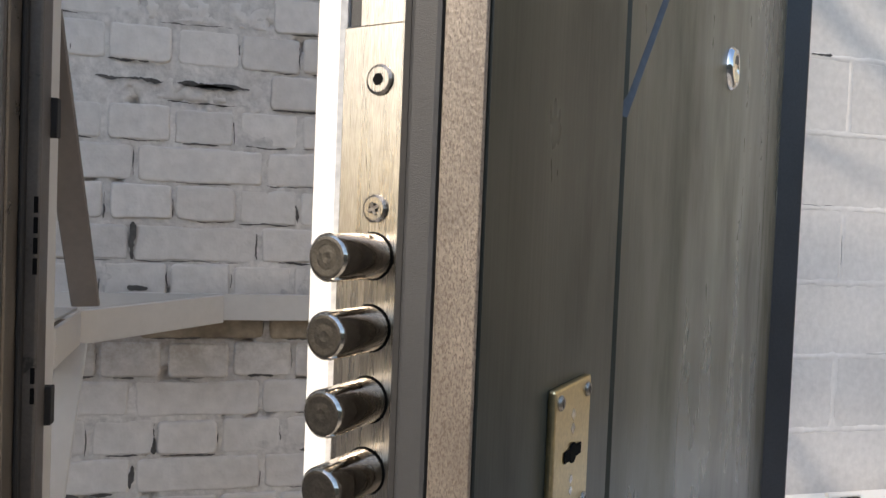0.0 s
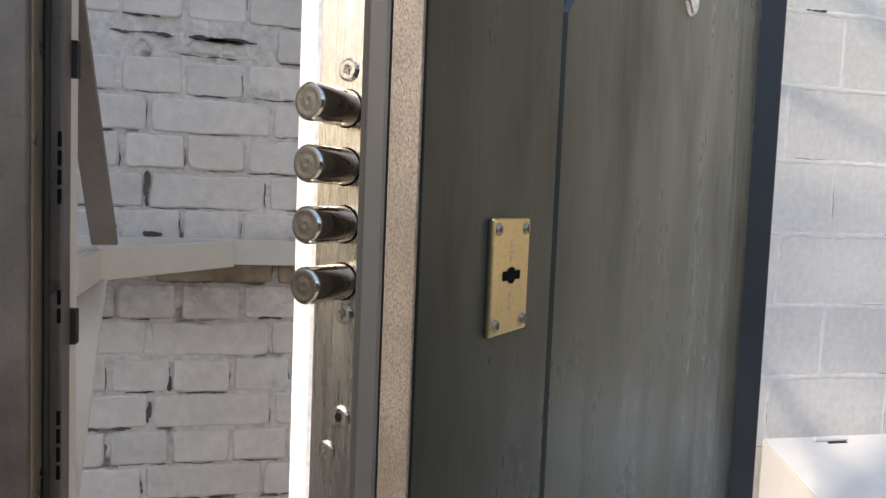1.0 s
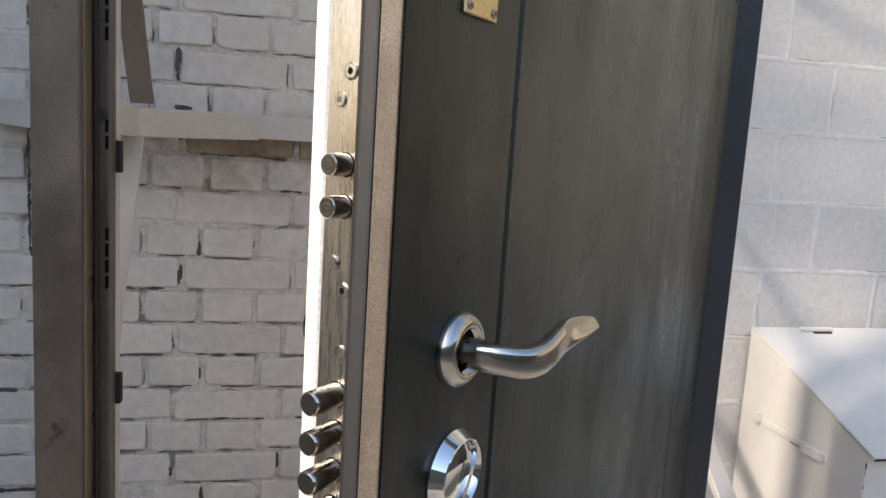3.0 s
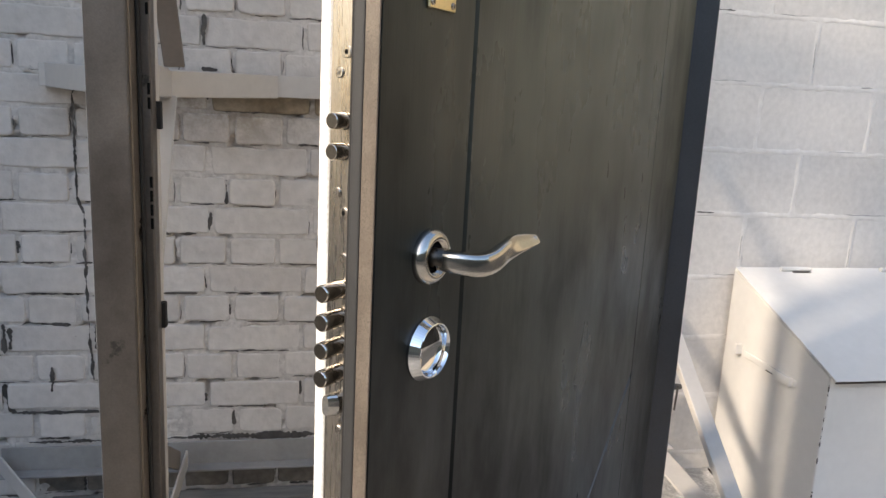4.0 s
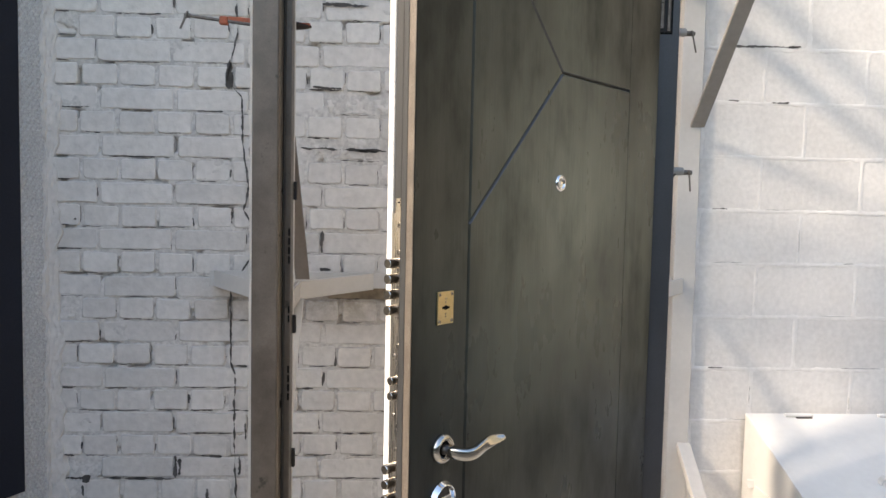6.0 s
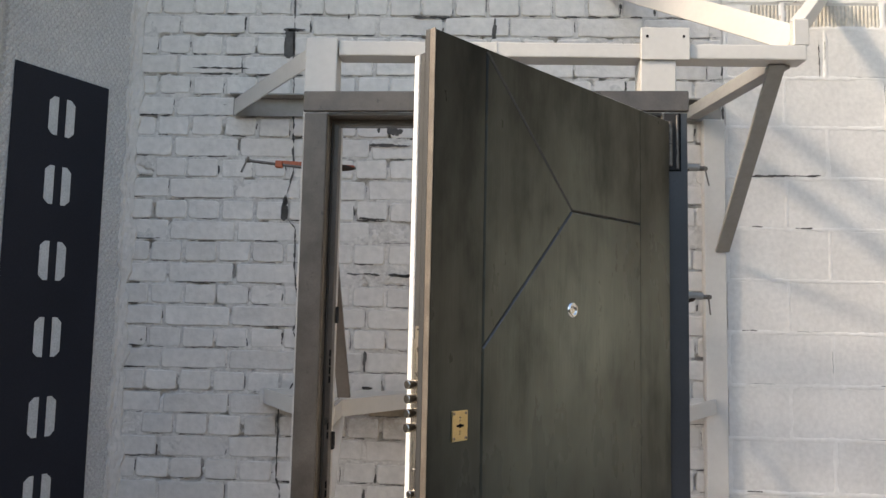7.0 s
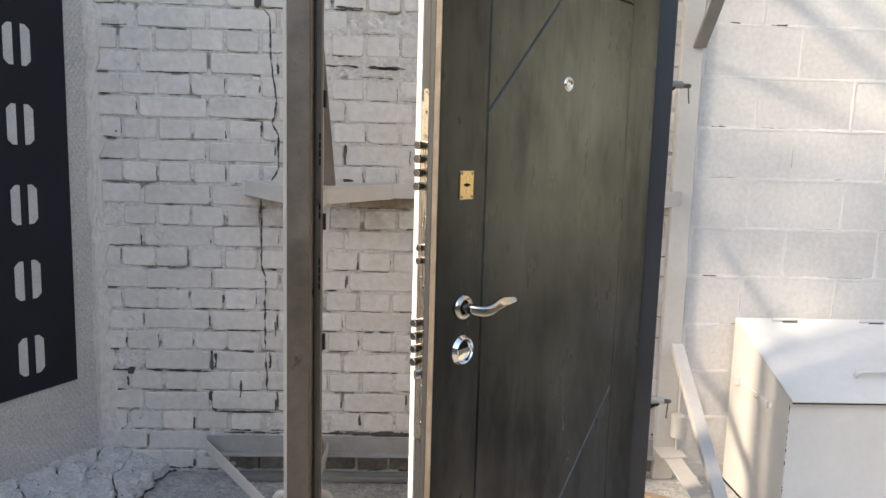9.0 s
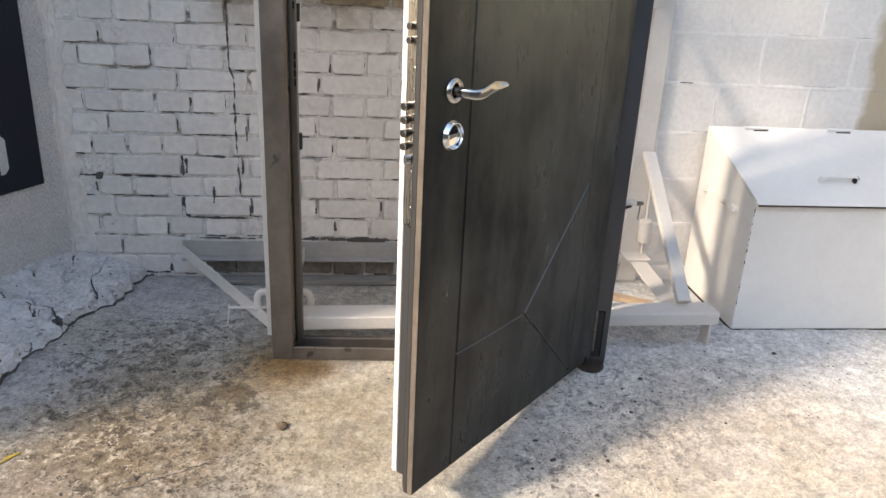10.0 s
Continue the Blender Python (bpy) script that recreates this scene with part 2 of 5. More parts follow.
# near-black base colour stands in for the dark yard mirrored in the ends
M_BOLT_END = mat("darkened_bolt_end", (0.075, 0.069, 0.063), 0.38, metal=1.0, scale=160, second=(0.09, 0.082, 0.074), fine=900, bump=0.25, dist=0.0004)
M_CHROME = mat("chrome", (0.78, 0.79, 0.81), 0.05, metal=1.0, scale=20, second=(0.74, 0.75, 0.77), fine=50, bump=0.0, amount=0.0)
M_SATIN = mat("satin_nickel", (0.53, 0.51, 0.48), 0.16, metal=1.0, second=(0.47, 0.455, 0.435), scale=40, stretch=(1, 1, 1), fine=500, bump=0.03, vary=0.2, amount=0.2)
M_BLACK = mat("black_chrome", (0.05, 0.052, 0.058), 0.12, metal=1.0, second=(0.04, 0.042, 0.046), scale=20, fine=50, bump=0.0)
M_BRASS = mat("pale_gold_plate", (0.66, 0.56, 0.34), 0.28, metal=1.0, second=(0.58, 0.49, 0.29), scale=30, stretch=(1, 1, 1), fine=500, bump=0.05, amount=0.3)
M_DARK = mat("dark_gap", (0.008, 0.008, 0.008), 0.9, bump=0, spec=0.05)
M_GAP = mat("dirty_open_joint", (0.12, 0.111, 0.103), 0.9, second=(0.035, 0.032, 0.030), scale=14, fine=90, bump=0)
M_SIGN = mat("black_sign_film", (0.012, 0.0150, 0.0245), 0.5, second=(0.009, 0.0115, 0.019), scale=3, fine=200, bump=0.05, spec=0.2)
M_SIGN_MARK = mat("pale_sign_mark", (0.52, 0.53, 0.53), 0.6, fine=200, bump=0.05)
M_BIN = mat("white_painted_sheet", (0.74, 0.715, 0.68), 0.5, second=(0.65, 0.63, 0.60), scale=3.5, fine=40, bump=0.12, amount=0.06, specks=(0.38, 0.33, 0.28), speck_at=0.77, speck_scale=20, vary=0.2)
M_ORANGE = mat("orange_paint", (0.42, 0.09, 0.03), 0.5, second=(0.26, 0.07, 0.03), scale=60, fine=300, bump=0.1)
M_IRON = mat("worn_iron", (0.20, 0.185, 0.17), 0.45, metal=0.7, second=(0.10, 0.085, 0.075), scale=50, fine=400, bump=0.15)
M_RUST = mat("rusty_brown", (0.035, 0.019, 0.012), 0.8, second=(0.02, 0.012, 0.009), scale=50, fine=300, bump=0.4)
M_WOOD = mat("bare_wood", (0.50, 0.34, 0.22), 0.7, second=(0.33, 0.25, 0.17), scale=20, stretch=(0.2, 1, 1), fine=150, bump=0.2)
M_RUBBLE = mat("grey_concrete_lump", (0.56, 0.55, 0.54), 0.9, second=(0.37, 0.364, 0.36), scale=12, fine=80, bump=0.5, dist=0.005, amount=0.5, specks=(0.09, 0.088, 0.084), speck_at=0.66, speck_scale=38)


def ground_material():
    m = bpy.data.materials.new("dusty_concrete")
    m.use_nodes = True
    n, l = m.node_tree.nodes, m.node_tree.links
    b = n["Principled BSDF"]
    b.inputs["Roughness"].default_value = 0.9
    geo = n.new("ShaderNodeNewGeometry")

    def noise_tex(scale, detail=6, rough=0.65, offset=(0, 0, 0)):
        mp, t = n.new("ShaderNodeMapping"), n.new("ShaderNodeTexNoise")
        mp.inputs["Location"].default_value = offset
        t.inputs["Scale"].default_value, t.inputs["Detail"].default_value, t.inputs["Roughness"].default_value = scale, detail, rough
        l.new(geo.outputs["Position"], mp.inputs["Vector"])
        l.new(mp.outputs[0], t.inputs["Vector"])
        return t.outputs["Fac"]

    def ranged(v, a, c, lo=0.0, hi=1.0):
        r = n.new("ShaderNodeMapRange")
        for key, val in (("From Min", a), ("From Max", c), ("To Min", lo), ("To Max", hi)):
            r.inputs[key].default_value = val
        l.new(v, r.inputs["Value"])
        return r.outputs["Result"]

    def mix(fac, a, c, kind="MIX"):
        x = n.new("ShaderNodeMix")
        x.data_type, x.blend_type = "RGBA", kind
        l.new(fac, x.inputs["Factor"])
        for key, val in (("A", a), ("B", c)):
            if isinstance(val, tuple):
                x.inputs[key].default_value = (*val, 1)
            else:
                l.new(val, x.inputs[key])
        return x.outputs["Result"]

    def times(a, c):
        x = n.new("ShaderNodeMath")
        x.operation = "MULTIPLY"
        l.new(a, x.inputs[0])
        l.new(c, x.inputs[1])
        return x.outputs[0]

    def near(x0, y0, r0, r1):
        """1 close to a spot of the ground, 0 beyond: a spill with a shape of its own."""
        d = n.new("ShaderNodeVectorMath")
        d.operation = "DISTANCE"
        l.new(geo.outputs["Position"], d.inputs[0])
        d.inputs[1].default_value = (x0, y0, 0)
        return ranged(d.outputs["Value"], r0, r1, 1.0, 0.0)

    def spill(x0, y0, r0, r1, scale, seed, lo, hi, a, c, colour, rough=0.75):
        """A stain round a spot, broken up by its own noise."""
        nonlocal base
        base = mix(times(near(x0, y0, r0, r1), ranged(noise_tex(scale, 8, rough, seed), lo, hi, a, c)), base, colour)

    base = mix(ranged(noise_tex(2.3), 0.35, 0.65), (0.325, 0.305, 0.272), (0.44, 0.412, 0.366))
    base = mix(ranged(noise_tex(5.5, 8, 0.75, (4, 1, 0)), 0.50, 0.62, 0, 0.6), base, (0.23, 0.215, 0.19))
    # lime dust by the bin and the stand
    spill(1.5, -0.05, 0.60, 1.1, 4, (6, 2, 0), 0.3, 0.55, 0.6, 0.95, (0.60, 0.595, 0.585))
    # warm sandy ground further out
    spill(1.40, -0.75, 0.42, 0.80, 5, (2, 6, 0), 0.3, 0.6, 0.5, 0.95, (0.51, 0.44, 0.355))
    spill(0.16, -0.34, 0.14, 0.52, 5, (3, 5, 0), 0.32, 0.55, 0.25, 0.85, (0.30, 0.25, 0.178))
    # grey dust along the footing
    spill(-0.66, -0.10, 0.10, 0.34, 6, (5, 2, 0), 0.3, 0.6, 0.4, 0.9, (0.36, 0.36, 0.37))
    # paler colour by the back wall makes up for missing sky light there
    spill(-0.35, 0.48, 0.14, 0.40, 6, (5, 9, 0), 0.3, 0.6, 0.4, 0.9, (0.42, 0.42, 0.43))
    # dark greasy patches
    spill(-0.33, -0.27, 0.14, 0.38, 7, (9, 3, 0), 0.42, 0.52, 0.22, 0.75, (0.29, 0.245, 0.175))
    spill(-0.42, -0.37, 0.05, 0.26, 13, (1, 4, 0), 0.48, 0.54, 0.0, 0.75, (0.105, 0.088, 0.064))
    spill(-0.30, -0.19, 0.03, 0.18, 15, (8, 4, 0), 0.48, 0.54, 0.0, 0.75, (0.100, 0.086, 0.064))
    spill(-0.30, 0.10, 0.10, 0.32, 13, (8, 1, 0), 0.47, 0.55, 0, 0.65, (0.075, 0.070, 0.056), 0.8)
    spill(-0.12, -0.22, 0.04, 0.20, 16, (3, 3, 0), 0.44, 0.54, 0, 0.85, (0.075, 0.065, 0.045), 0.8)
    # brown earth
    spill(-0.36, -0.54, 0.10, 0.30, 8, (1, 7, 0), 0.42, 0.54, 0.1, 0.9, (0.125, 0.080, 0.042), 0.8)
    spill(-0.16, -0.40, 0.05, 0.24, 8, (4, 7, 0), 0.44, 0.56, 0.0, 0.8, (0.17, 0.12, 0.072), 0.8)
    spill(-0.50, -0.58, 0.05, 0.22, 7, (6, 7, 0), 0.36, 0.54, 0.0, 0.7, (0.35, 0.30, 0.25))
    spill(-0.44, -0.42, 0.10, 0.34, 10, (2, 5, 3), 0.40, 0.52, 0.05, 0.75, (0.20, 0.155, 0.100), 0.8)
    spill(-0.62, -0.50, 0.08, 0.30, 9, (6, 5, 3), 0.42, 0.54, 0.05, 0.65, (0.20, 0.165, 0.125), 0.8)
    # rust washed off the frame's foot
    spill(0.02, 0.00, 0.06, 0.20, 6, (2, 2, 0), 0.28, 0.52, 0.2, 0.9, (0.21, 0.135, 0.050))
    spill(0.06, -0.06, 0.03, 0.14, 9, (2, 8, 0), 0.36, 0.52, 0.2, 1.0, (0.125, 0.072, 0.022))
    spill(-0.09, -0.17, 0.01, 0.09, 12, (7, 2, 0), 0.34, 0.50, 0.2, 0.95, (0.12, 0.078, 0.030))
    spill(0.16, -0.06, 0.01, 0.10, 12, (7, 6, 0), 0.36, 0.52, 0.0, 0.9, (0.12, 0.070, 0.024))
    # pocks showing the dark concrete
    spill(1.05, -0.28, 0.16, 0.46, 34, (4, 3, 1), 0.53, 0.57, 0, 0.75, (0.13, 0.13, 0.133), 0.8)
    spill(1.40, -0.02, 0.20, 0.60, 34, (4, 6, 1), 0.55, 0.59, 0, 0.55, (0.17, 0.17, 0.172), 0.75)
    spill(0.78, -0.56, 0.06, 0.22, 30, (5, 3, 1), 0.52, 0.57, 0, 0.9, (0.075, 0.075, 0.078), 0.8)
    spill(-0.34, 0.00, 0.26, 0.50, 26, (1, 8, 1), 0.53, 0.56, 0, 0.75, (0.045, 0.044, 0.040), 0.8)
    spill(-0.36, -0.30, 0.30, 0.60, 18, (7, 8, 1), 0.555, 0.585, 0, 0.85, (0.055, 0.046, 0.034), 0.78)
    spill(-0.25, -0.52, 0.20, 0.60, 40, (7, 3, 4), 0.53, 0.56, 0, 0.8, (0.055, 0.042, 0.028), 0.8)
    spill(-0.45, -0.50, 0.20, 0.50, 33, (2, 3, 6), 0.54, 0.58, 0, 0.7, (0.52, 0.46, 0.37), 0.8)
    # unseen ground beyond the concrete apron, made dark to dim the door's reflection
    base = mix(near(0.6, -0.5, 2.2, 2.9), (0.060, 0.058, 0.055), base)
    whole = n.new("ShaderNodeValue")
    whole.outputs[0].default_value = 1.0
    base = mix(whole.outputs[0], base, ranged(noise_tex(11, 8, 0.8, (5, 5, 0)), 0.36, 0.64, 0.80, 1.24), "MULTIPLY")
    base = mix(whole.outputs[0], base, ranged(noise_tex(42, 7, 0.85, (1, 5, 0)), 0.36, 0.62, 0.66, 1.25), "MULTIPLY")
    base = mix(ranged(noise_tex(24, 7, 0.8, (3, 8, 2)), 0.60, 0.65, 0, 0.6), base, (0.09, 0.085, 0.08))
    base = mix(whole.outputs[0], base, ranged(noise_tex(130, 5, 0.8), 0.36, 0.64, 0.70, 1.22), "MULTIPLY")
    l.new(base, b.inputs["Base Color"])
    bp = n.new("ShaderNodeBump")
    bp.inputs["Strength"].default_value, bp.inputs["Distance"].default_value = 0.9, 0.011
    l.new(noise_tex(40, 8, 0.8), bp.inputs["Height"])
    l.new(bp.outputs["Normal"], b.inputs["Normal"])
    return m


M_GROUND = ground_material()


# ---- mesh helpers ----
def part(name, bm, material, parent=None, label="", smooth=False):
    """Links a bmesh as one mesh object, under a thing or part if given."""
    me = bpy.data.meshes.new(name)
    bmesh.ops.recalc_face_normals(bm, faces=bm.faces)
    bm.to_mesh(me)
    bm.free()
    for m in material if isinstance(material, (list, tuple)) else (material,):
        me.materials.append(m)
    if smooth:
        me.polygons.foreach_set("use_smooth", [True] * len(me.polygons))
    ob = new(name, me)
    ob.parent = parent
    if label:
        tagged(ob, label)
    return ob


def thing(name, m, label, category, group="", kind=""):
    ob = new(name)
    ob.empty_display_size = 0.05
    ob.matrix_world = m
    return tagged(ob, label, category, group, kind)


def merged(*bms):
    out = bm0 = bms[0]
    for b in bms[1:]:
        me = bpy.data.meshes.new("tmp")
        b.to_mesh(me)
        b.free()
        bm0.from_mesh(me)
        bpy.data.meshes.remove(me)
    return out


def block(lo, hi, bev=0.0015, seg=1, m=None):
    bm = bmesh.new()
    size, mid = [h - a for a, h in zip(lo, hi)], [(a + h) / 2 for a, h in zip(lo, hi)]
    bmesh.ops.create_cube(bm, size=1, matrix=Matrix.Translation(mid) @ Matrix.Diagonal((*size, 1)))
    if bev:
        bmesh.ops.bevel(bm, geom=bm.edges[:], offset=min(bev, min(size) * 0.4), segments=seg, profile=0.5, affect="EDGES", clamp_overlap=True)
    if m:
        bm.transform(m)
    return bm


def along(p0, p1, side=(0, 0, 1)):
    """The frame whose x runs from p0 to p1 and whose z leans to side."""
    x = (Vector(p1) - Vector(p0)).normalized()
    y = Vector(side).cross(x).normalized()
    return Matrix.Translation(p0) @ Matrix((x, y, x.cross(y))).transposed().to_4x4(), (Vector(p1) - Vector(p0)).length


def bar(p0, p1, w, h, side=(0, 0, 1), bev=0.002):
    """A bar from p0 to p1, w across and h in the direction of side."""
    m, d = along(p0, p1, side)
    return block((0, -w / 2, -h / 2), (d, w / 2, h / 2), bev, m=m)


def lathe(profile, centre, axis=(0, -1, 0), n=32):
    """A turned body: rows of (radius, distance along the axis)."""
    bm = bmesh.new()
    m = Matrix.Translation(centre) @ Vector(axis).to_track_quat("Z", "Y").to_matrix().to_4x4()
    rings = []
    for r, d in profile:
        if r < 1e-6:
            rings.append([bm.verts.new(m @ Vector((0, 0, d)))])
        else:
            rings.append([bm.verts.new(m @ Vector((r * math.cos(2 * math.pi * k / n), r * math.sin(2 * math.pi * k / n), d))) for k in range(n)])
    for a, b in zip(rings, rings[1:]):
        for k in range(n):
            q = [a[k % len(a)], a[(k + 1) % len(a)], b[(k + 1) % len(b)], b[k % len(b)]]
            q = list(dict.fromkeys(q))
            if len(q) > 2:
                bm.faces.new(q)
    return bm


def rod(p0, p1, r, n=16):
    d = (Vector(p1) - Vector(p0)).length
    c = min(r * 0.15, d * 0.3)
    return lathe([(0, 0), (r - c, 0), (r, c), (r, d - c), (r - c, d), (0, d)], p0, Vector(p1) - Vector(p0), n)


def sweep(path, n=16, squash=2.6):
    """A smooth body along rows of (centre, across, across vector a, half a, across vector b, half b)."""
    bm = bmesh.new()
    rings = []
    for c, va, ha, vb, hb in path:
        c, va, vb = Vector(c), Vector(va).normalized(), Vector(vb).normalized()
        ring = []
        for k in range(n):
            t = 2 * math.pi * k / n
            ct, st = math.cos(t), math.sin(t)
            e = 2 / squash
            ring.append(bm.verts.new(c + va * ha * math.copysign(abs(ct) ** e, ct) + vb * hb * math.copysign(abs(st) ** e, st)))
        rings.append(ring)
    for a, b in zip(rings, rings[1:]):
        for k in range(n):
            bm.faces.new((a[k], a[(k + 1) % n], b[(k + 1) % n], b[k]))
    bm.faces.new(rings[0]), bm.faces.new(rings[-1])
    return bm


def smooth_path(points, steps=8):
    """Catmull-Rom through rows of numbers."""
    p = [np.array(r, float) for r in points]
    p = [2 * p[0] - p[1], *p, 2 * p[-1] - p[-2]]
    out = []
    for i in range(1, len(p) - 2):
        for k in range(steps):
            t = k / steps
            out.append(0.5 * (2 * p[i] + (p[i + 1] - p[i - 1]) * t + (2 * p[i - 1] - 5 * p[i] + 4 * p[i + 1] - p[i + 2]) * t * t + (3 * p[i] - p[i - 1] - 3 * p[i + 1] + p[i + 2]) * t ** 3))
    return out + [p[-2]]


def prism(outline, d0, d1, inset=0.0, sink=0.0, edge=0, faint=()):
    """A convex plate from an outline of (x, z), between the depths d0 (front) and d1 (back); its front edge slopes in by inset."""
    pts = [Vector(q) for q in outline]
    area = sum(a.x * b.y - b.x * a.y for a, b in zip(pts, pts[1:] + pts[:1]))
    if area < 0:
        pts.reverse()

    def offset(by):
        out = []
        for i, q in enumerate(pts):
            a, b = pts[i - 1], pts[(i + 1) % len(pts)]
            e0, e1 = (q - a).normalized(), (b - q).normalized()
            n0, n1 = Vector((-e0.y, e0.x)), Vector((-e1.y, e1.x))
            d0_, d1_ = (by * (0.3 if any(abs(u.x - f) < 1e-4 and abs(w.x - f) < 1e-4 for f in faint) else 1) for u, w in ((a, q), (q, b)))
            det = n0.x * n1.y - n0.y * n1.x
            if abs(det) < 1e-6:
                out.append(q + n0 * d0_)
            else:
                out.append(q + Vector(((d0_ * n1.y - d1_ * n0.y) / det, (n0.x * d1_ - n1.x * d0_) / det)))
        return out

    bm = bmesh.new()
    rings = []
    for by, d in ((inset, d0), (sink, d0 + inset), (sink, d1)):
        rings.append([bm.verts.new((q.x, d, q.y)) for q in offset(by)])
    k = len(pts)
    bm.faces.new(rings[0]), bm.faces.new(rings[-1])
    for r, (a, b) in enumerate(zip(rings, rings[1:])):
        for i in range(k):
            bm.faces.new((a[i], a[(i + 1) % k], b[(i + 1) % k], b[i])).material_index = edge if r == 0 and abs(pts[(i + 1) % k].x - pts[i].x) > 1e-4 else 0
    return bm


# ---- ground ----
def ground_z(x, y):
    """The yard falls away from the wall; worn and pitted near it."""
    v = Vector((x, y, 0))
    z = -0.12 * min(1.3, max(0.0, -y - 0.07)) - 0.004
    if abs(x) < 4 and abs(y) < 3:
        z += 0.006 * noise.noise(v * 3) + 0.004 * noise.noise(v * 9) + 0.003 * noise.noise(v * 24) + 0.0022 * noise.noise(v * 52)
        z -= 0.006 * max(0.0, noise.noise(v * 17 + Vector((9, 2, 0))) - 0.34)
    return z


def build_ground():
    def lines(lo, hi, step, far):
        near = list(np.arange(lo, hi + step / 2, step))
        return [-far, -60, -20, -8, lo - 1.5, *near, hi + 1.5, 8 + hi, 20, 60, far]
    xs, ys = lines(-1.4, 2.7, 0.011, 900), lines(-1.5, 0.8, 0.011, 900)
    verts, faces = [], []
    for y in ys:
        for x in xs:
            verts.append((x, y, ground_z(x, y)))
    w = len(xs)
    for j in range(len(ys) - 1):
        for i in range(w - 1):
            faces.append((j * w + i, j * w + i + 1, (j + 1) * w + i + 1, (j + 1) * w + i))
    me = bpy.data.meshes.new("ground")
    me.from_pydata(verts, [], faces)
    me.polygons.foreach_set("use_smooth", [True] * len(me.polygons))
    me.materials.append(M_GROUND)
    tagged(new("ground", me), "dusty stained concrete yard with pale and dark patches", "ground", kind="structure")


build_ground()

# ---- walls ----
WALL_Y, TOP = 0.690, 3.7
BRICK_END, BLOCK_END = 1.452, 4.6
LEFT_A, LEFT_DIR = Vector((-0.838, 0.688)), Vector((-0.451, -0.893)).normalized()
LEFT_LONG, LEFT_TOP = 1.66, 5.2


def rough_sheet(x0, x1, z0, z1, y, step, depth, material, name):
    xs, zs = np.arange(x0, x1 + step, step), np.arange(z0, z1 + step, step)
    verts = [(x, y + depth(x, z), z) for z in zs for x in xs]
    w = len(xs)
    faces = [(j * w + i, j * w + i + 1, (j + 1) * w + i + 1, (j + 1) * w + i) for j in range(len(zs) - 1) for i in range(w - 1)]
    me = bpy.data.meshes.new(name)
    me.from_pydata(verts, [], faces)
    me.polygons.foreach_set("use_smooth", [True] * len(me.polygons))
    me.materials.append(material)
    return new(name, me)


wall_back = part("wall_back", block((-1.2, WALL_Y + 0.03, -0.1), (BRICK_END, WALL_Y + 0.28, TOP + 2.0), 0), M_BRICK)
tagged(wall_back, "old brick wall thickly painted light grey, with cracked joints", "wall", kind="structure")
wall_block = part("wall_block", block((BRICK_END + 0.001, WALL_Y + 0.03, -0.1), (BLOCK_END, WALL_Y + 0.28, TOP + 2.0), 0), M_BLOCK)
tagged(wall_block, "concrete block wall painted light grey", "wall", kind="structure")


def mortar_depth(x, z):
    """Painted joints: here flush with the bricks, there washed out into deep pockets."""
    d = 0.0042 + 0.0040 * noise.noise(Vector((x * 7, 3.1, z * 9))) + 0.0016 * noise.noise(Vector((x * 40, 7.7, z * 40)))
    hole = noise.noise(Vector((x * 13, 11.3, z * 17))) + 0.5 * noise.noise(Vector((x * 31, 5.9, z * 37))) - (0.30 if z < 0.95 and x < 0.3 else 0.40)
    return min(0.026, d + 0.13 * max(0.0, hole))


j1 = rough_sheet(-1.0, BRICK_END, -0.05, TOP, WALL_Y, 0.006, mortar_depth, M_MORTAR, "mortar")
j1.parent = wall_back
BLOCK_W, BLOCK_H, BLOCK_Z0, BLOCK_ODD, BLOCK_EVEN, THIN = 0.380, 0.194, 0.056, 1.304, 1.082, 0.102


def bead_depth(x, z):
    """Thick paint stands a little proud along the block joints and lies behind the blocks elsewhere."""
    q = z - BLOCK_Z0
    if q > 13 * BLOCK_H + THIN:
        q += BLOCK_H - THIN
    r = math.floor(q / BLOCK_H)
    to_bed = abs(q - BLOCK_H * round(q / BLOCK_H))
    u = (x - (BLOCK_ODD if r % 2 else BLOCK_EVEN)) / BLOCK_W
    to_side = abs(u - round(u)) * BLOCK_W
    d = min(to_bed, to_side) + 0.0045 * noise.noise(Vector((x * 30, 1.7, z * 30)))
    if d > 0.012:
        return 0.006
    lump = 0.0012 * noise.noise(Vector((x * 9, 3.1, z * 14))) + 0.0010 * noise.noise(Vector((x * 60, 7.7, z * 60)))
    return -0.0012 + lump + 0.0035 * max(0.0, (d - 0.006) / 0.006)


j2 = rough_sheet(BRICK_END + 0.002, 2.7, -0.05, 3.0, WALL_Y, 0.0055, bead_depth, M_POINTING, "mortar")
j2.parent = wall_block

# unseen walls, pale below and dark above, added to shape the door's reflection
wall_yard = part("wall_yard", block((11.0, -7.0, -0.3), (11.3, 6.0, 2.9), 0), M_BLOCK)
wall_over = part("wall_yard_upper", block((11.05, -7.0, 2.905), (11.3, 6.0, 9.0), 0), M_OLIVE)
tagged(wall_over, "plain dark upper wall, added unseen at the far end of the yard", "wall", kind="structure")
tagged(wall_yard, "plain light grey wall, added unseen at the far end of the yard", "wall", kind="structure")
# unseen wall added to dim metal reflections and sky light from the front
wall_front = part("wall_front", block((-14.0, -7.6, -0.3), (11.0, -7.3, 3.0), 0), M_YARD)
tagged(wall_front, "plain dull wall, added unseen across the yard", "wall", kind="structure")
# left wall: pressed sheet with a fine diamond relief, leaning away towards the yard
left_m = Matrix.Translation((LEFT_A.x, LEFT_A.y, 0)) @ Matrix.Rotation(math.atan2(LEFT_DIR.y, LEFT_DIR.x), 4, "Z")


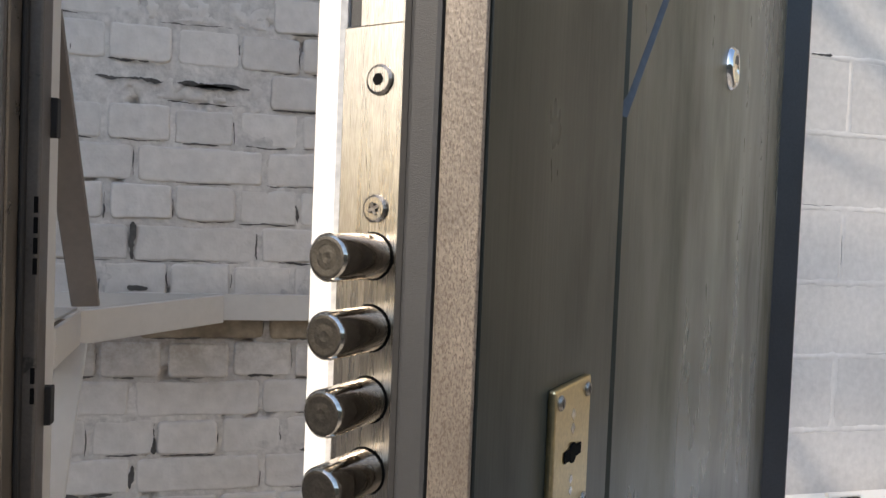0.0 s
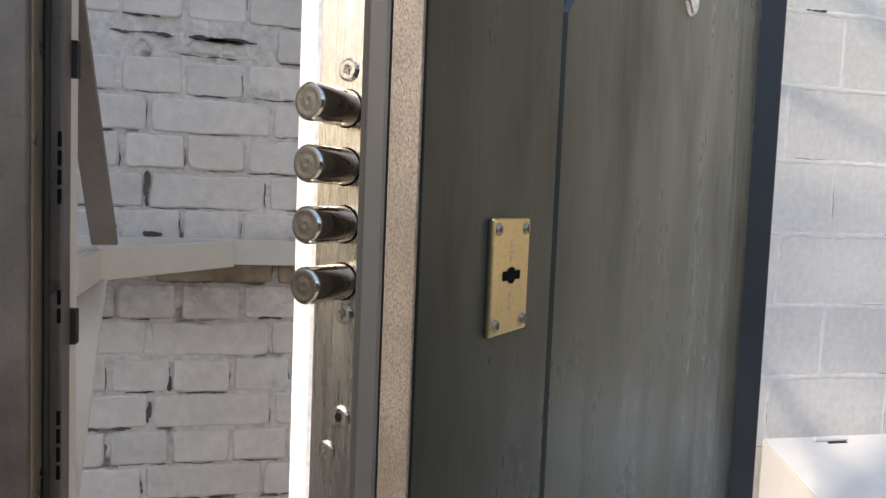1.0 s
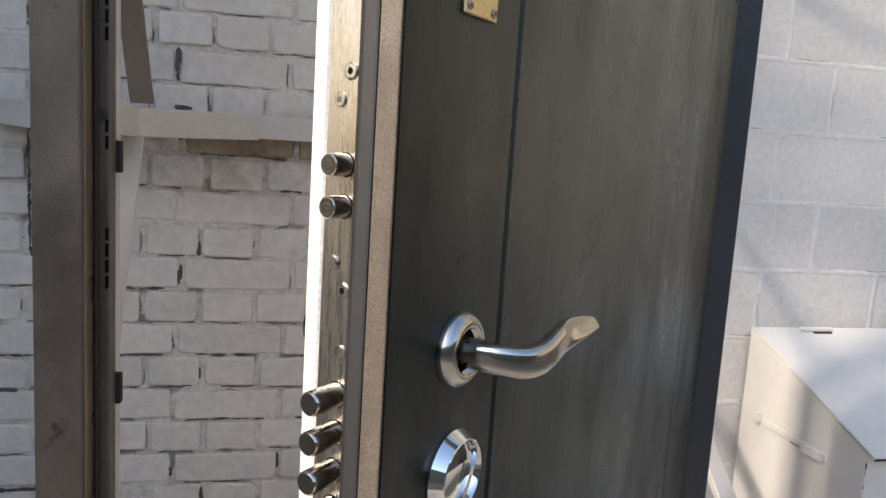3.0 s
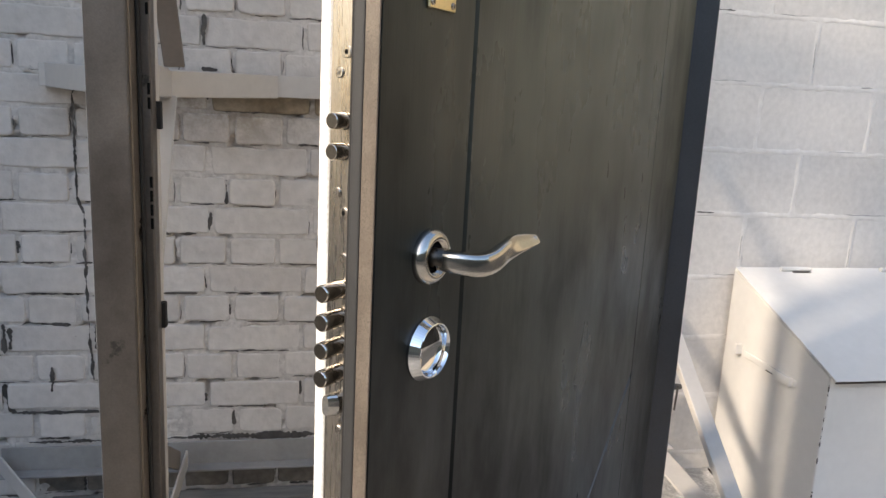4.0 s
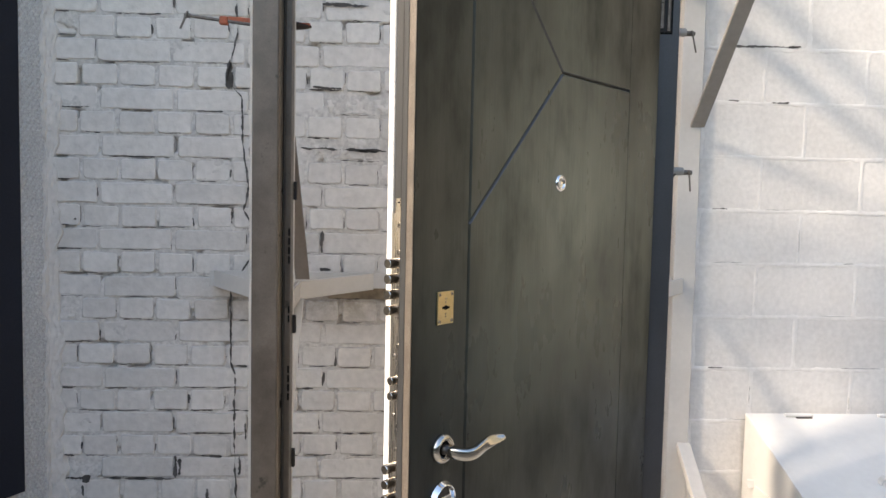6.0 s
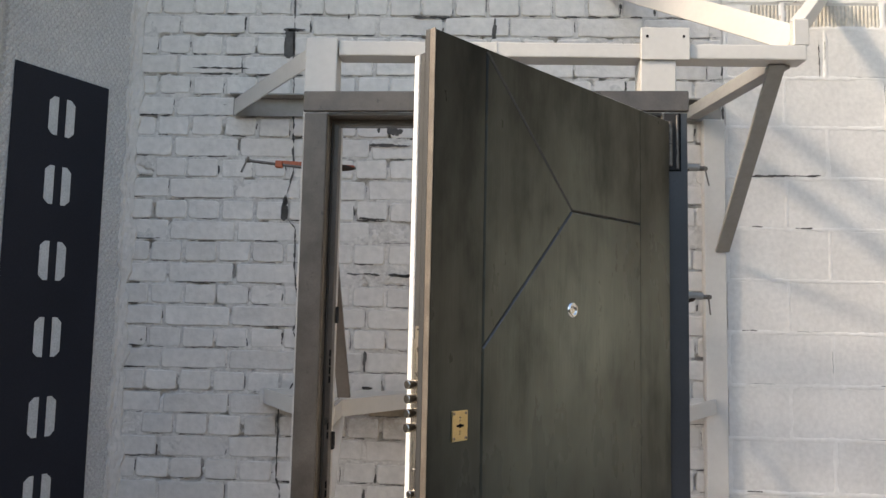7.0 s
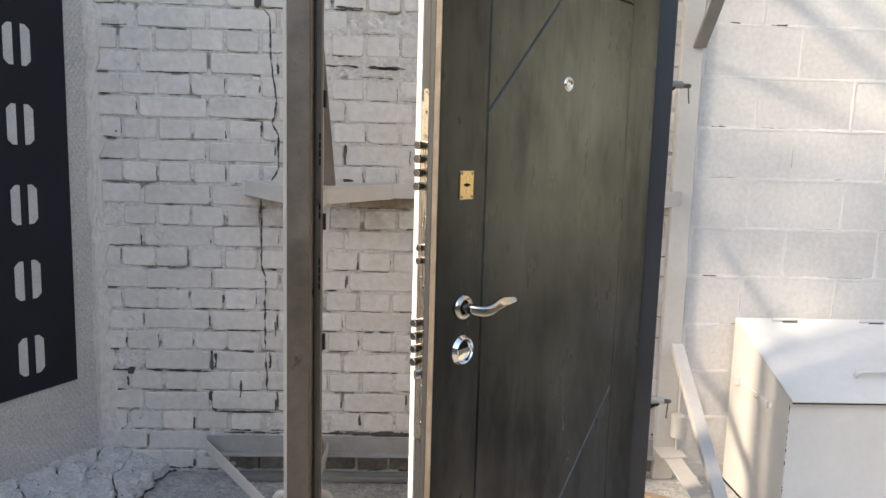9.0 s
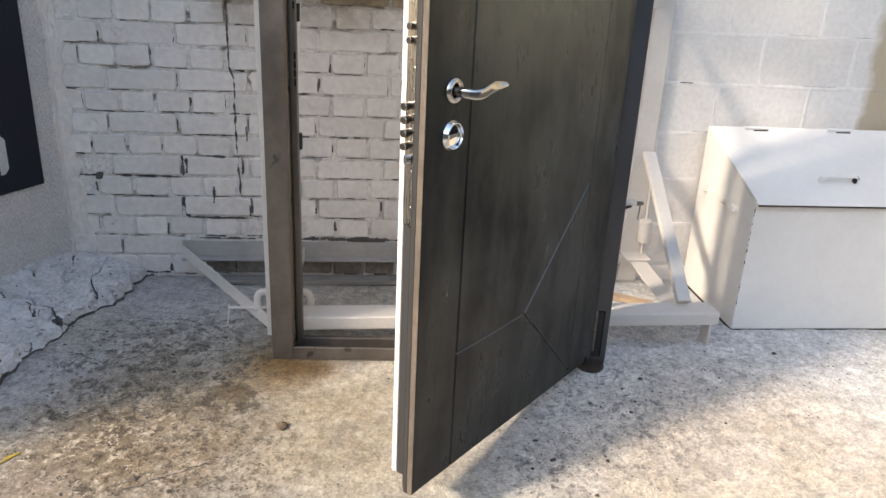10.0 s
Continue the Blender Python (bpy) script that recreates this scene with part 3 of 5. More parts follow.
def build_left_wall():
    w = part("wall_left", block((-0.1, -0.2, -0.1), (LEFT_LONG, -0.004, LEFT_TOP), 0.004), M_PLASTER)
    w.matrix_world = left_m
    tagged(w, "pale grey sheet-clad side wall with a pressed diamond pattern", "wall", kind="structure")
    bm = bmesh.new()
    px, pz = 0.020, 0.030
    cols, rows = int(0.50 / px), int(2.9 / pz)
    grid = {}

    def vert(i, j, d):
        key = (i, j)
        if key not in grid:
            grid[key] = bm.verts.new((i * px / 2, d, j * pz / 2))
        return grid[key]
    for j in range(0, 2 * rows, 2):
        for i in range(0, 2 * cols, 2):
            for oi, oj in ((0, 0), (1, 1)):
                a, b = i + oi, j + oj
                c = vert(a + 1, b + 1, 0.0042)
                ring = [vert(a, b + 1, -0.001), vert(a + 1, b, -0.001), vert(a + 2, b + 1, -0.001), vert(a + 1, b + 2, -0.001)]
                if len({c, *ring}) == 5:
                    for k in range(4):
                        try:
                            bm.faces.new((ring[k], ring[(k + 1) % 4], c))
                        except ValueError:
                            pass
    part("pressed_sheet", bm, M_PLASTER, w)
    part("edge_fold", lathe([(0.03, 0), (0.03, LEFT_TOP)], (0.555, 0.004, 0), (0, 0, 1), 24), M_PLASTER, w, smooth=True)
    part("plain_sheet", block((0.585, -0.003, 0), (LEFT_LONG, 0.004, LEFT_TOP), 0.001), M_PLASTER, w)
    return w


build_left_wall()


# ---- the stand that carries the door frame ----
def build_stand():
    g = thing("door_stand", pose(0, 0, 0), "welded steel display stand painted light grey, fixed to the wall", "stand")
    P = lambda name, bm, label="": part(name, bm, M_RACK, g, label)
    Q = lambda name, bm, label="": part(name, bm, M_RACK_MID, g, label)
    # uprights behind the door frame
    P("upright", block((-0.028, 0.1055, 0.030), (0.088, 0.165, 2.10), 0.004, 2))
    P("upright", block((1.00, 0.105, 0.075), (1.09, 0.165, 2.225), 0.004, 2))
    # top beam and its brackets
    P("top_beam", block((0.088, 0.035, 2.222), (1.474, 0.105, 2.268), 0.004, 2))
    P("stub", block((-0.010, 0.025, 2.102), (0.086, 0.104, 2.274), 0.004, 2))
    P("stub", block((0.985, 0.030, 2.102), (1.090, 0.104, 2.220), 0.004, 2))
    pl = P("plate", block((0.985, 0.022, 2.214), (1.128, 0.034, 2.312), 0.002))
    for x in (1.003, 1.110):
        part("bolt_hole", lathe([(0.004, 0), (0.004, 0.002), (0, 0.002)], (x, 0.0225, 2.285), n=12), M_DARK, pl)
    P("top_brace", bar((0.0, 0.07, 2.232), (-0.42, 0.665, 2.238), 0.006, 0.064))
    P("weld", block((0.5565, 0.0325, 2.2215), (0.5625, 0.0365, 2.2685), 0.0012))
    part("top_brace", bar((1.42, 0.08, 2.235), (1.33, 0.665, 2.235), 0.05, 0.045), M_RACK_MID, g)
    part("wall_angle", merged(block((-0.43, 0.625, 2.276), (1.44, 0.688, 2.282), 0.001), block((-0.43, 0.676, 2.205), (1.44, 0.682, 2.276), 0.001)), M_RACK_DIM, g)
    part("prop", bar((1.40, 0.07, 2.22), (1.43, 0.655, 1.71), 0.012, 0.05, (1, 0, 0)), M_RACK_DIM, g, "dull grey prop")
    P("canopy_bar", bar((1.445, 0.065, 2.300), (1.02, 0.668, 2.735), 0.012, 0.075))
    P("canopy_bar", bar((1.462, 0.065, 2.335), (1.835, 0.672, 2.72), 0.045, 0.045))
    P("canopy_foot", block((1.438, 0.040, 2.269), (1.484, 0.088, 2.350), 0.003))
    # posts on the wall
    P("wall_post", block((1.366, 0.655, 0.0), (1.446, 0.689, 2.21), 0.003))
    # middle bracket
    P("wall_strip", merged(block((-0.275, 0.655, 1.115), (1.36, 0.661, 1.170), 0.001), block((-0.275, 0.661, 1.115), (1.36, 0.688, 1.121), 0.001)))
    P("arm", merged(bar((-0.266, 0.668, 1.143), (0.02, 0.28, 1.131), 0.006, 0.058), bar((-0.245, 0.685, 1.116), (0.045, 0.30, 1.104), 0.05, 0.005)))
    P("arm", merged(bar((0.292, 0.642, 1.141), (0.069, 0.403, 1.135), 0.006, 0.058), bar((0.272, 0.665, 1.114), (0.050, 0.428, 1.108), 0.05, 0.005)))
    P("arm", merged(bar((0.070, 0.403, 1.135), (0.086, 0.165, 1.140), 0.006, 0.058), block((0.0, 0.166, 1.1645), (0.068, 0.40, 1.1695), 0.001)))
    P("arm", bar((1.05, 0.165, 1.143), (1.40, 0.655, 1.143), 0.006, 0.055))
    # upper diagonal: its shadow side is put into the darker taupe colour
    part("diagonal", bar((0.066, 0.165, 1.60), (0.080, 0.40, 1.172), 0.044, 0.008, (0, 1, 0.5)), M_TAUPE, g, "dark taupe diagonal")
    P("diagonal", bar((0.05, 0.165, 0.62), (0.062, 0.40, 1.11), 0.044, 0.008, (0, 1, 0.5)))
    # foot of the stand
    P("bottom_beam", bar((0.0, 0.134, 0.083), (1.545, 0.134, 0.101), 0.098, 0.047, bev=0.004))
    P("foot", block((1.512, 0.085, -0.014), (1.521, 0.15, 0.078), 0.001))
    P("foot", block((-0.005, 0.09, -0.01), (0.003, 0.15, 0.060), 0.001))
    # the mid grey puts the shade on this low angle into its colour
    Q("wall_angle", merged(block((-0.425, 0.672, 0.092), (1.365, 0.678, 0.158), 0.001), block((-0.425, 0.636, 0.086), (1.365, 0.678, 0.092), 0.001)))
    P("floor_brace", bar((-0.42, 0.65, 0.124), (0.0, 0.10, 0.066), 0.006, 0.05))
    P("floor_brace", bar((1.413, 0.60, 0.125), (1.405, 0.182, 0.110), 0.070, 0.008))
    P("floor_brace", block((1.362, 0.56, 0.129), (1.464, 0.688, 0.137), 0.001))
    ps = P("pipe_socket", lathe([(0.0, 0), (0.024, 0), (0.026, 0.003), (0.026, 0.090), (0.022, 0.094), (0.0, 0.094)], (1.438, 0.615, 0.196), (0, 0, 1), 24))
    part("pin", rod((1.445, 0.630, 0.137), (1.445, 0.630, 0.42), 0.006, 12), M_RACK, ps)
    P("diagonal", bar((1.427, 0.66, 0.56), (1.435, 0.155, 0.137), 0.052, 0.02, (0, 1, 1)))
    part("diagonal", bar((0.030, 0.165, 0.40), (0.037, 0.60, 0.14), 0.012, 0.05, (0, 1, 0.5)), M_TAUPE, g, "dark taupe diagonal")
    P("floor_brace", bar((0.052, 0.655, 0.120), (0.040, 0.180, 0.085), 0.006, 0.05))
    return g


build_stand()

# ---- door frame ----
FRAME_W, FRAME_H = 1.099, 2.10


def build_frame():
    g = thing("door_frame", pose(0, 0, 0, 0, 0, -2.45), "brown-grey powder-coated steel door frame clamped to the stand", "door frame")
    for x0, x1, s in ((0, 0.068, 1), (FRAME_W - 0.068, FRAME_W, -1)):
        post = part("post", block((x0, 0.0, 0.0), (x1, 0.012, 2.036), 0.0035, 2), M_FRAME if s > 0 else M_SLATE, g, "" if s > 0 else "dark slate hinge-side post")
        xi = x1 if s > 0 else x0
        a, b = sorted((xi - s * 0.010, xi + s * 0.002))
        part("rebate", block((a, 0.012, 0.0), (b, 0.062, 2.036), 0.002), M_REBATE, g)
        a, b = sorted((xi - s * 0.008, xi + s * 0.0225))
        part("stop", block((a, 0.062, 0.0), (b, 0.100, 2.036), 0.003, 2), M_FRAME, g)
        a, b = sorted((xi + s * 0.002, xi + s * 0.008))
        part("seal", block((a, 0.048, 0.04), (b, 0.062, 2.02), 0.002), M_RUBBER, g)
        a, b = sorted((x0 if s > 0 else x1, (x0 if s > 0 else x1) + s * 0.012))
        part("return", block((a, 0.0125, 0.0), (b, 0.100, 2.036), 0.002), M_FRAME if s > 0 else M_SLATE, g)
    hd = part("header", block((-0.004, -0.002, 2.040), (FRAME_W + 0.004, 0.012, FRAME_H), 0.003, 2), M_FRAME, g)
    part("header_rebate", block((0.068, 0.012, 2.030), (FRAME_W - 0.068, 0.062, 2.040), 0.002), M_FRAME, g)
    part("header_stop", block((0.068, 0.062, 2.014), (FRAME_W - 0.068, 0.100, 2.044), 0.002), M_FRAME, g)
    sl = part("sill", merged(block((0.068, 0.0, 0.0), (FRAME_W - 0.068, 0.010, 0.044), 0.002), block((0.068, 0.066, 0.0), (FRAME_W - 0.068, 0.0835, 0.046), 0.002)), M_FRAME, g)
    part("channel", block((0.068, 0.0105, 0.0), (FRAME_W - 0.068, 0.0655, 0.006), 0), M_RUBBER, sl)
    # strike slots in the lock-side stop
    for z0, n in ((1.26, 4), (1.10, 2), (0.885, 4)):
        for k in range(n):
            part("strike_slot", block((0.0840, 0.0612, z0 + 0.0252 * k - 0.0100), (0.0892, 0.0622, z0 + 0.0252 * k + 0.0100), 0.0004), M_DARK, g)
    for z0, z1, up in ((1.868, 2.034, 1), (0.030, 0.196, 0)):
        nt = part("hinge_notch", block((FRAME_W - 0.064, -0.0012, z0), (FRAME_W - 0.019, 0.0004, z1), 0), M_DARK, g)
        part("hinge_leaf", block((FRAME_W - 0.0625, -0.0022, z0 + 0.004 * up), (FRAME_W - 0.023, -0.0008, z1 - 0.004 * (1 - up)), 0.0005), M_RUBBER, nt)
        if up:
            part("knuckle", rod((FRAME_W - 0.030, -0.004, z0 + 0.008), (FRAME_W - 0.030, -0.004, z1 - 0.006), 0.0034, 14), M_IRON, nt)
    for z in (1.447, 1.078, 0.700):
        part("strike_tab", block((0.074, 0.100, z - 0.025), (0.0975, 0.116, z + 0.025), 0.001), M_RUBBER, g)
    return g


build_frame()

# ---- door leaf ----
LEAF_W, LEAF_LO, LEAF_HI = 0.912, 0.033, 2.008
leaf_m = pose(0.4145, -0.728, 0, 0, 0, 46.6)


def screw(at, axis, parent, r=0.0042, cross=True, material=None):
    r *= 1.12
    bm = lathe([(0, -0.002), (r, -0.002), (r, 0.0004), (r * 0.8, 0.0012), (r * 0.4, 0.0012), (r * 0.3, 0.0002), (0, 0.0)], at, axis, 18)
    s = part("screw", bm, material or M_STEEL, parent, smooth=False)
    m = Matrix.Translation(at) @ Vector(axis).to_track_quat("Z", "Y").to_matrix().to_4x4() @ Matrix.Rotation(0.5 + 7 * at[2], 4, "Z")
    if cross:
        part("slot", merged(block((-r * 0.46, -r * 0.12, 0.0008), (r * 0.46, r * 0.12, 0.0015), 0, m=m), block((-r * 0.12, -r * 0.46, 0.0009), (r * 0.12, r * 0.46, 0.0016), 0, m=m)), M_IRON, s)
    else:
        part("slot", lathe([(r * 0.42, 0.0013), (0, 0.0013)], at, axis, 6), M_DARK, s)
    return s


def build_leaf():
    g = thing("steel_door", leaf_m, "dark grey-green steel entrance door with routed lines, standing ajar", "door")
    # front panel with routed lines
    a, b, c, top, bot = 0.149, 0.757, 0.453, LEAF_HI, LEAF_LO
    up, low = 1.700, 0.358
    plates = [
        [(0, bot), (a, bot), (a, top), (0, top)],
        [(b, bot), (LEAF_W, bot), (LEAF_W, top), (b, top)],
        [(a, up - 0.312), (c, up), (a, up + 0.300)],
        [(a, up + 0.300), (c, up), (b, up), (b, top), (a, top)],
        [(a, low), (c, low), (b, low + 0.312), (b, up), (c, up), (a, up - 0.312)],
        [(c, low), (b, low - 0.300), (b, low + 0.312)],
        [(a, bot), (b, bot), (b, low - 0.300), (c, low), (a, low)],
    ]
    bms = [block((0, 0.0078, bot), (LEAF_W, 0.016, top), 0.001)]
    for p in plates:
        bms.append(prism(p, 0.0, 0.0082, inset=0.0040, sink=0.0012, edge=1, faint=(b, 0, LEAF_W)))
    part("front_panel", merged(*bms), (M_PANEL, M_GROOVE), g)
    # layers of the leaf seen on its lock edge
    part("panel_edge", block((-0.0016, 0.0005, bot), (0.0, 0.0158, top), 0.0006), M_EDGE, g, "bare brown panel edge in sunlight")
    part("flange", block((-0.0010, 0.0168, bot - 0.002), (LEAF_W, 0.029, top + 0.002), 0.002, 2), M_FLANGE, g, "grey textured steel flange")
    part("seal", block((0.0015, 0.0290, bot + 0.008), (0.016, 0.0330, top - 0.008), 0.001), M_RUBBER, g, "black rubber seal")
    part("body", block((0.028, 0.0300, 0.048), (LEAF_W - 0.02, 0.0755, 1.980), 0.002), M_FLANGE, g, "grey steel door body")
    part("back_panel", block((0.026, 0.0755, 0.050), (LEAF_W - 0.022, 0.0895, 1.978), 0.002), M_WHITE, g, "white panel on the far face")
    # lock plate with its bolts
    pl = part("lock_plate", merged(block((0.0262, 0.0330, 0.70), (0.0282, 0.0755, 1.405), 0.0006), block((0.0262, 0.0340, 1.4045), (0.0282, 0.068, 1.43), 0.0004)), M_STEEL, g, "brushed steel lock plate")
    for z0, n, r, y, out in ((1.2365, 4, 0.0086, 0.0585, 0.028), (1.0840, 2, 0.0075, 0.0590, 0.017), (0.8745, 4, 0.0084, 0.0580, 0.028)):
        for k in range(n):
            z = z0 + 0.0272 * k
            bolt = part("lock_bolt", lathe([(r, 0.0), (r, out - 0.0012), (r - 0.0012, out)], (0.0262, y, z), (-1, 0, 0), 28), M_BOLT, g, "polished nickel lock bolt", smooth=True)
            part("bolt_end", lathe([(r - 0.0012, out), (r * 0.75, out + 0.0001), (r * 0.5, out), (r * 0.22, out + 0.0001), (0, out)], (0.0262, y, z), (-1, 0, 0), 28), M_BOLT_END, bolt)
            part("collar", lathe([(r + 0.0006, 0.0), (r + 0.0006, 0.0003), (r, 0.0003)], (0.0262, y, z), (-1, 0, 0), 28), M_DARK, bolt)
    for z, y, r, cross in ((1.384, 0.058, 0.0052, False), (1.336, 0.058, 0.0048, True), (1.2215, 0.0565, 0.0046, True), (1.171, 0.057, 0.0050, False), (1.153, 0.065, 0.0044, True),
                           (1.046, 0.065, 0.0044, True), (1.028, 0.056, 0.0050, False), (0.986, 0.056, 0.0044, True), (0.825, 0.055, 0.0034, True), (0.815, 0.057, 0.0044, True), (0.736, 0.056, 0.0046, False)):
        screw((0.0258, y, z), (-1, 0, 0), g, r, cross)
    part("latch", sweep([((0.026, 0.054, 0.846), (0, 1, 0), 0.0075, (0, 0, 1), 0.011), ((0.014, 0.054, 0.846), (0, 1, 0), 0.0075, (0, 0, 1), 0.011), ((0.007, 0.058, 0.846), (0, 1, 0), 0.004, (0, 0, 1), 0.010)]), M_SATIN, g, "spring latch")
    for z in (0.703, 1.426):
        part("plate_hole", merged(*[block((0.0255, 0.052 + 0.005 * (k % 2), z - 0.0045 * k), (0.0263, 0.057 + 0.005 * (k % 2), z - 0.0045 * k + 0.003), 0) for k in range(3)]), M_DARK, g)
    # keyhole plate
    kp = part("keyhole_plate", block((0.0615, -0.0035, 1.2115), (0.1050, 0.0, 1.2695), 0.0012, 2), M_BRASS, g, "pale gold keyhole plate")
    part("keyhole", merged(block((0.0735, -0.0041, 1.2385), (0.093, -0.0036, 1.2430), 0), lathe([(0.0042, 0.0), (0.0042, 0.0006), (0, 0.0006)], (0.0832, -0.0036, 1.2408), n=16)), M_DARK, kp)
    for mx, mz, q in ((0.083, 1.2535, 0.0052), (0.083, 1.2275, 0.0042)):
        part("engraved_mark", merged(*[prism([(mx + dx, mz + dz - q / 2), (mx + dx + q / 2, mz + dz), (mx + dx, mz + dz + q / 2), (mx + dx - q / 2, mz + dz)], -0.0037, -0.0034) for dx, dz in ((0, q * 0.55), (0, -q * 0.55))]), M_SATIN, kp)
    for x in (0.0670, 0.0995):
        for z in (1.2170, 1.264):
            screw((x, -0.0036, z), (0, -1, 0), kp, 0.0028)
    # lever handle
    ax, az = 0.083, 0.988
    part("rosette", lathe([(0.027, 0), (0.0272, 0.003), (0.026, 0.008), (0.0225, 0.0115), (0.0185, 0.0125), (0.0165, 0.0115), (0.0155, 0.006), (0.0, 0.006)], (ax, 0, az), n=48), M_SATIN, g, "satin nickel handle rosette", smooth=True)
    rows = []
    for x, y, z, wy, wz, tx, ty, tz in smooth_path([
            (0.001, -0.011, -0.001, 0.0088, 0.0100, 0.1, -1, 0), (0.004, -0.032, -0.002, 0.0088, 0.0106, 0.4, -1, 0), (0.013, -0.0465, -0.0035, 0.0082, 0.0110, 1, -0.7, 0.05), (0.029, -0.0540, -0.0010, 0.0070, 0.0110, 1, -0.08, 0.30), (0.047, -0.056, 0.0052, 0.0060, 0.0107, 1, 0.0, 0.35),
            (0.066, -0.0570, 0.0098, 0.0050, 0.0104, 1, -0.05, 0.20), (0.083, -0.0595, 0.0112, 0.0036, 0.0088, 1, -0.2, 0.08), (0.095, -0.062, 0.0118, 0.0028, 0.0068, 1, -0.3, 0.04), (0.1015, -0.0640, 0.0120, 0.0023, 0.0050, 1, -0.3, 0.03), (0.1035, -0.0645, 0.0120, 0.0012, 0.0024, 1, -0.3, 0.03)], 6):
        t = Vector((tx, ty, tz)).normalized()
        up_v = Vector((0, 0, 1)) - t * t.z
        up_v = up_v.normalized()
        q = max(0.0, min(1.0, (x - 0.045) / 0.045))
        tw = radians(40) * q * q * (3 - 2 * q)
        wide_v = up_v * math.cos(tw) - t.cross(up_v) * math.sin(tw)
        rows.append(((ax + x, y, az + z), t.cross(wide_v), wy, wide_v, wz))
    part("rosette_well", lathe([(0.0158, 0.0068), (0.0, 0.0068)], (ax, 0, az), n=36), M_DARK, g)
    part("neck", lathe([(0.0098, 0.005), (0.0092, 0.020), (0, 0.020)], (ax, 0, az), n=28), M_BOLT_END, g, "dark handle neck", smooth=True)
    part("lever", sweep(rows, 28, 3.6), M_SATIN, g, "wavy satin nickel lever", smooth=True)
    # cylinder escutcheon
    es = part("escutcheon", lathe([(0.032, 0), (0.0322, 0.0030), (0.0272, 0.0120), (0.0262, 0.0126), (0.0258, 0.0122)], (0.085, 0, 0.896), n=72), M_CHROME, g, "polished chrome cylinder escutcheon")
    part("well", lathe([(0.0258, 0.0122), (0.0247, 0.0105), (0.0240, 0.0060), (0.0232, 0.0030), (0.0205, 0.0014), (0.0, 0.0010)], (0.085, 0, 0.896), n=72), M_CHROME, es, smooth=True)
    part("shutter", prism([(0.085 + 0.0215 * math.cos(radians(q)), 0.8975 + 0.0215 * math.sin(radians(q))) for q in range(4, 181, 11)], -0.0034, -0.0020, 0.0004), M_BLACK, es, "dark half-round keyway shutter")
    # peephole
    pe = part("peephole", lathe([(0.0180, 0), (0.0180, 0.0025), (0.0145, 0.0060), (0.0118, 0.0056), (0.0105, 0.0020), (0, 0.004)], (0.453, 0, 1.470), n=40), M_CHROME, g, "chrome peephole", smooth=True)
    # hinges
    for z0, z1 in ((1.872, 2.012), (0.046, 0.205)):
        hg = part("hinge", rod((LEAF_W + 0.0125, 0.004, z0 + 0.010), (LEAF_W + 0.0125, 0.004, z1 - 0.004), 0.006, 18), M_IRON, g, smooth=False)
        part("ring", rod((LEAF_W + 0.0125, 0.004, (z0 + z1) / 2), (LEAF_W + 0.0125, 0.004, (z0 + z1) / 2 + 0.003), 0.0063, 18), M_DARK, hg)
    # knob on the far face
    part("far_rosette", lathe([(0.027, 0.0895), (0.0275, 0.098), (0.0265, 0.112), (0.022, 0.121), (0.012, 0.122), (0.0, 0.122)], (0.083, 0, 0.985), (0, 1, 0), 40), M_BLACK, g, "dark rosette on the far face", smooth=True)
    return g


build_leaf()


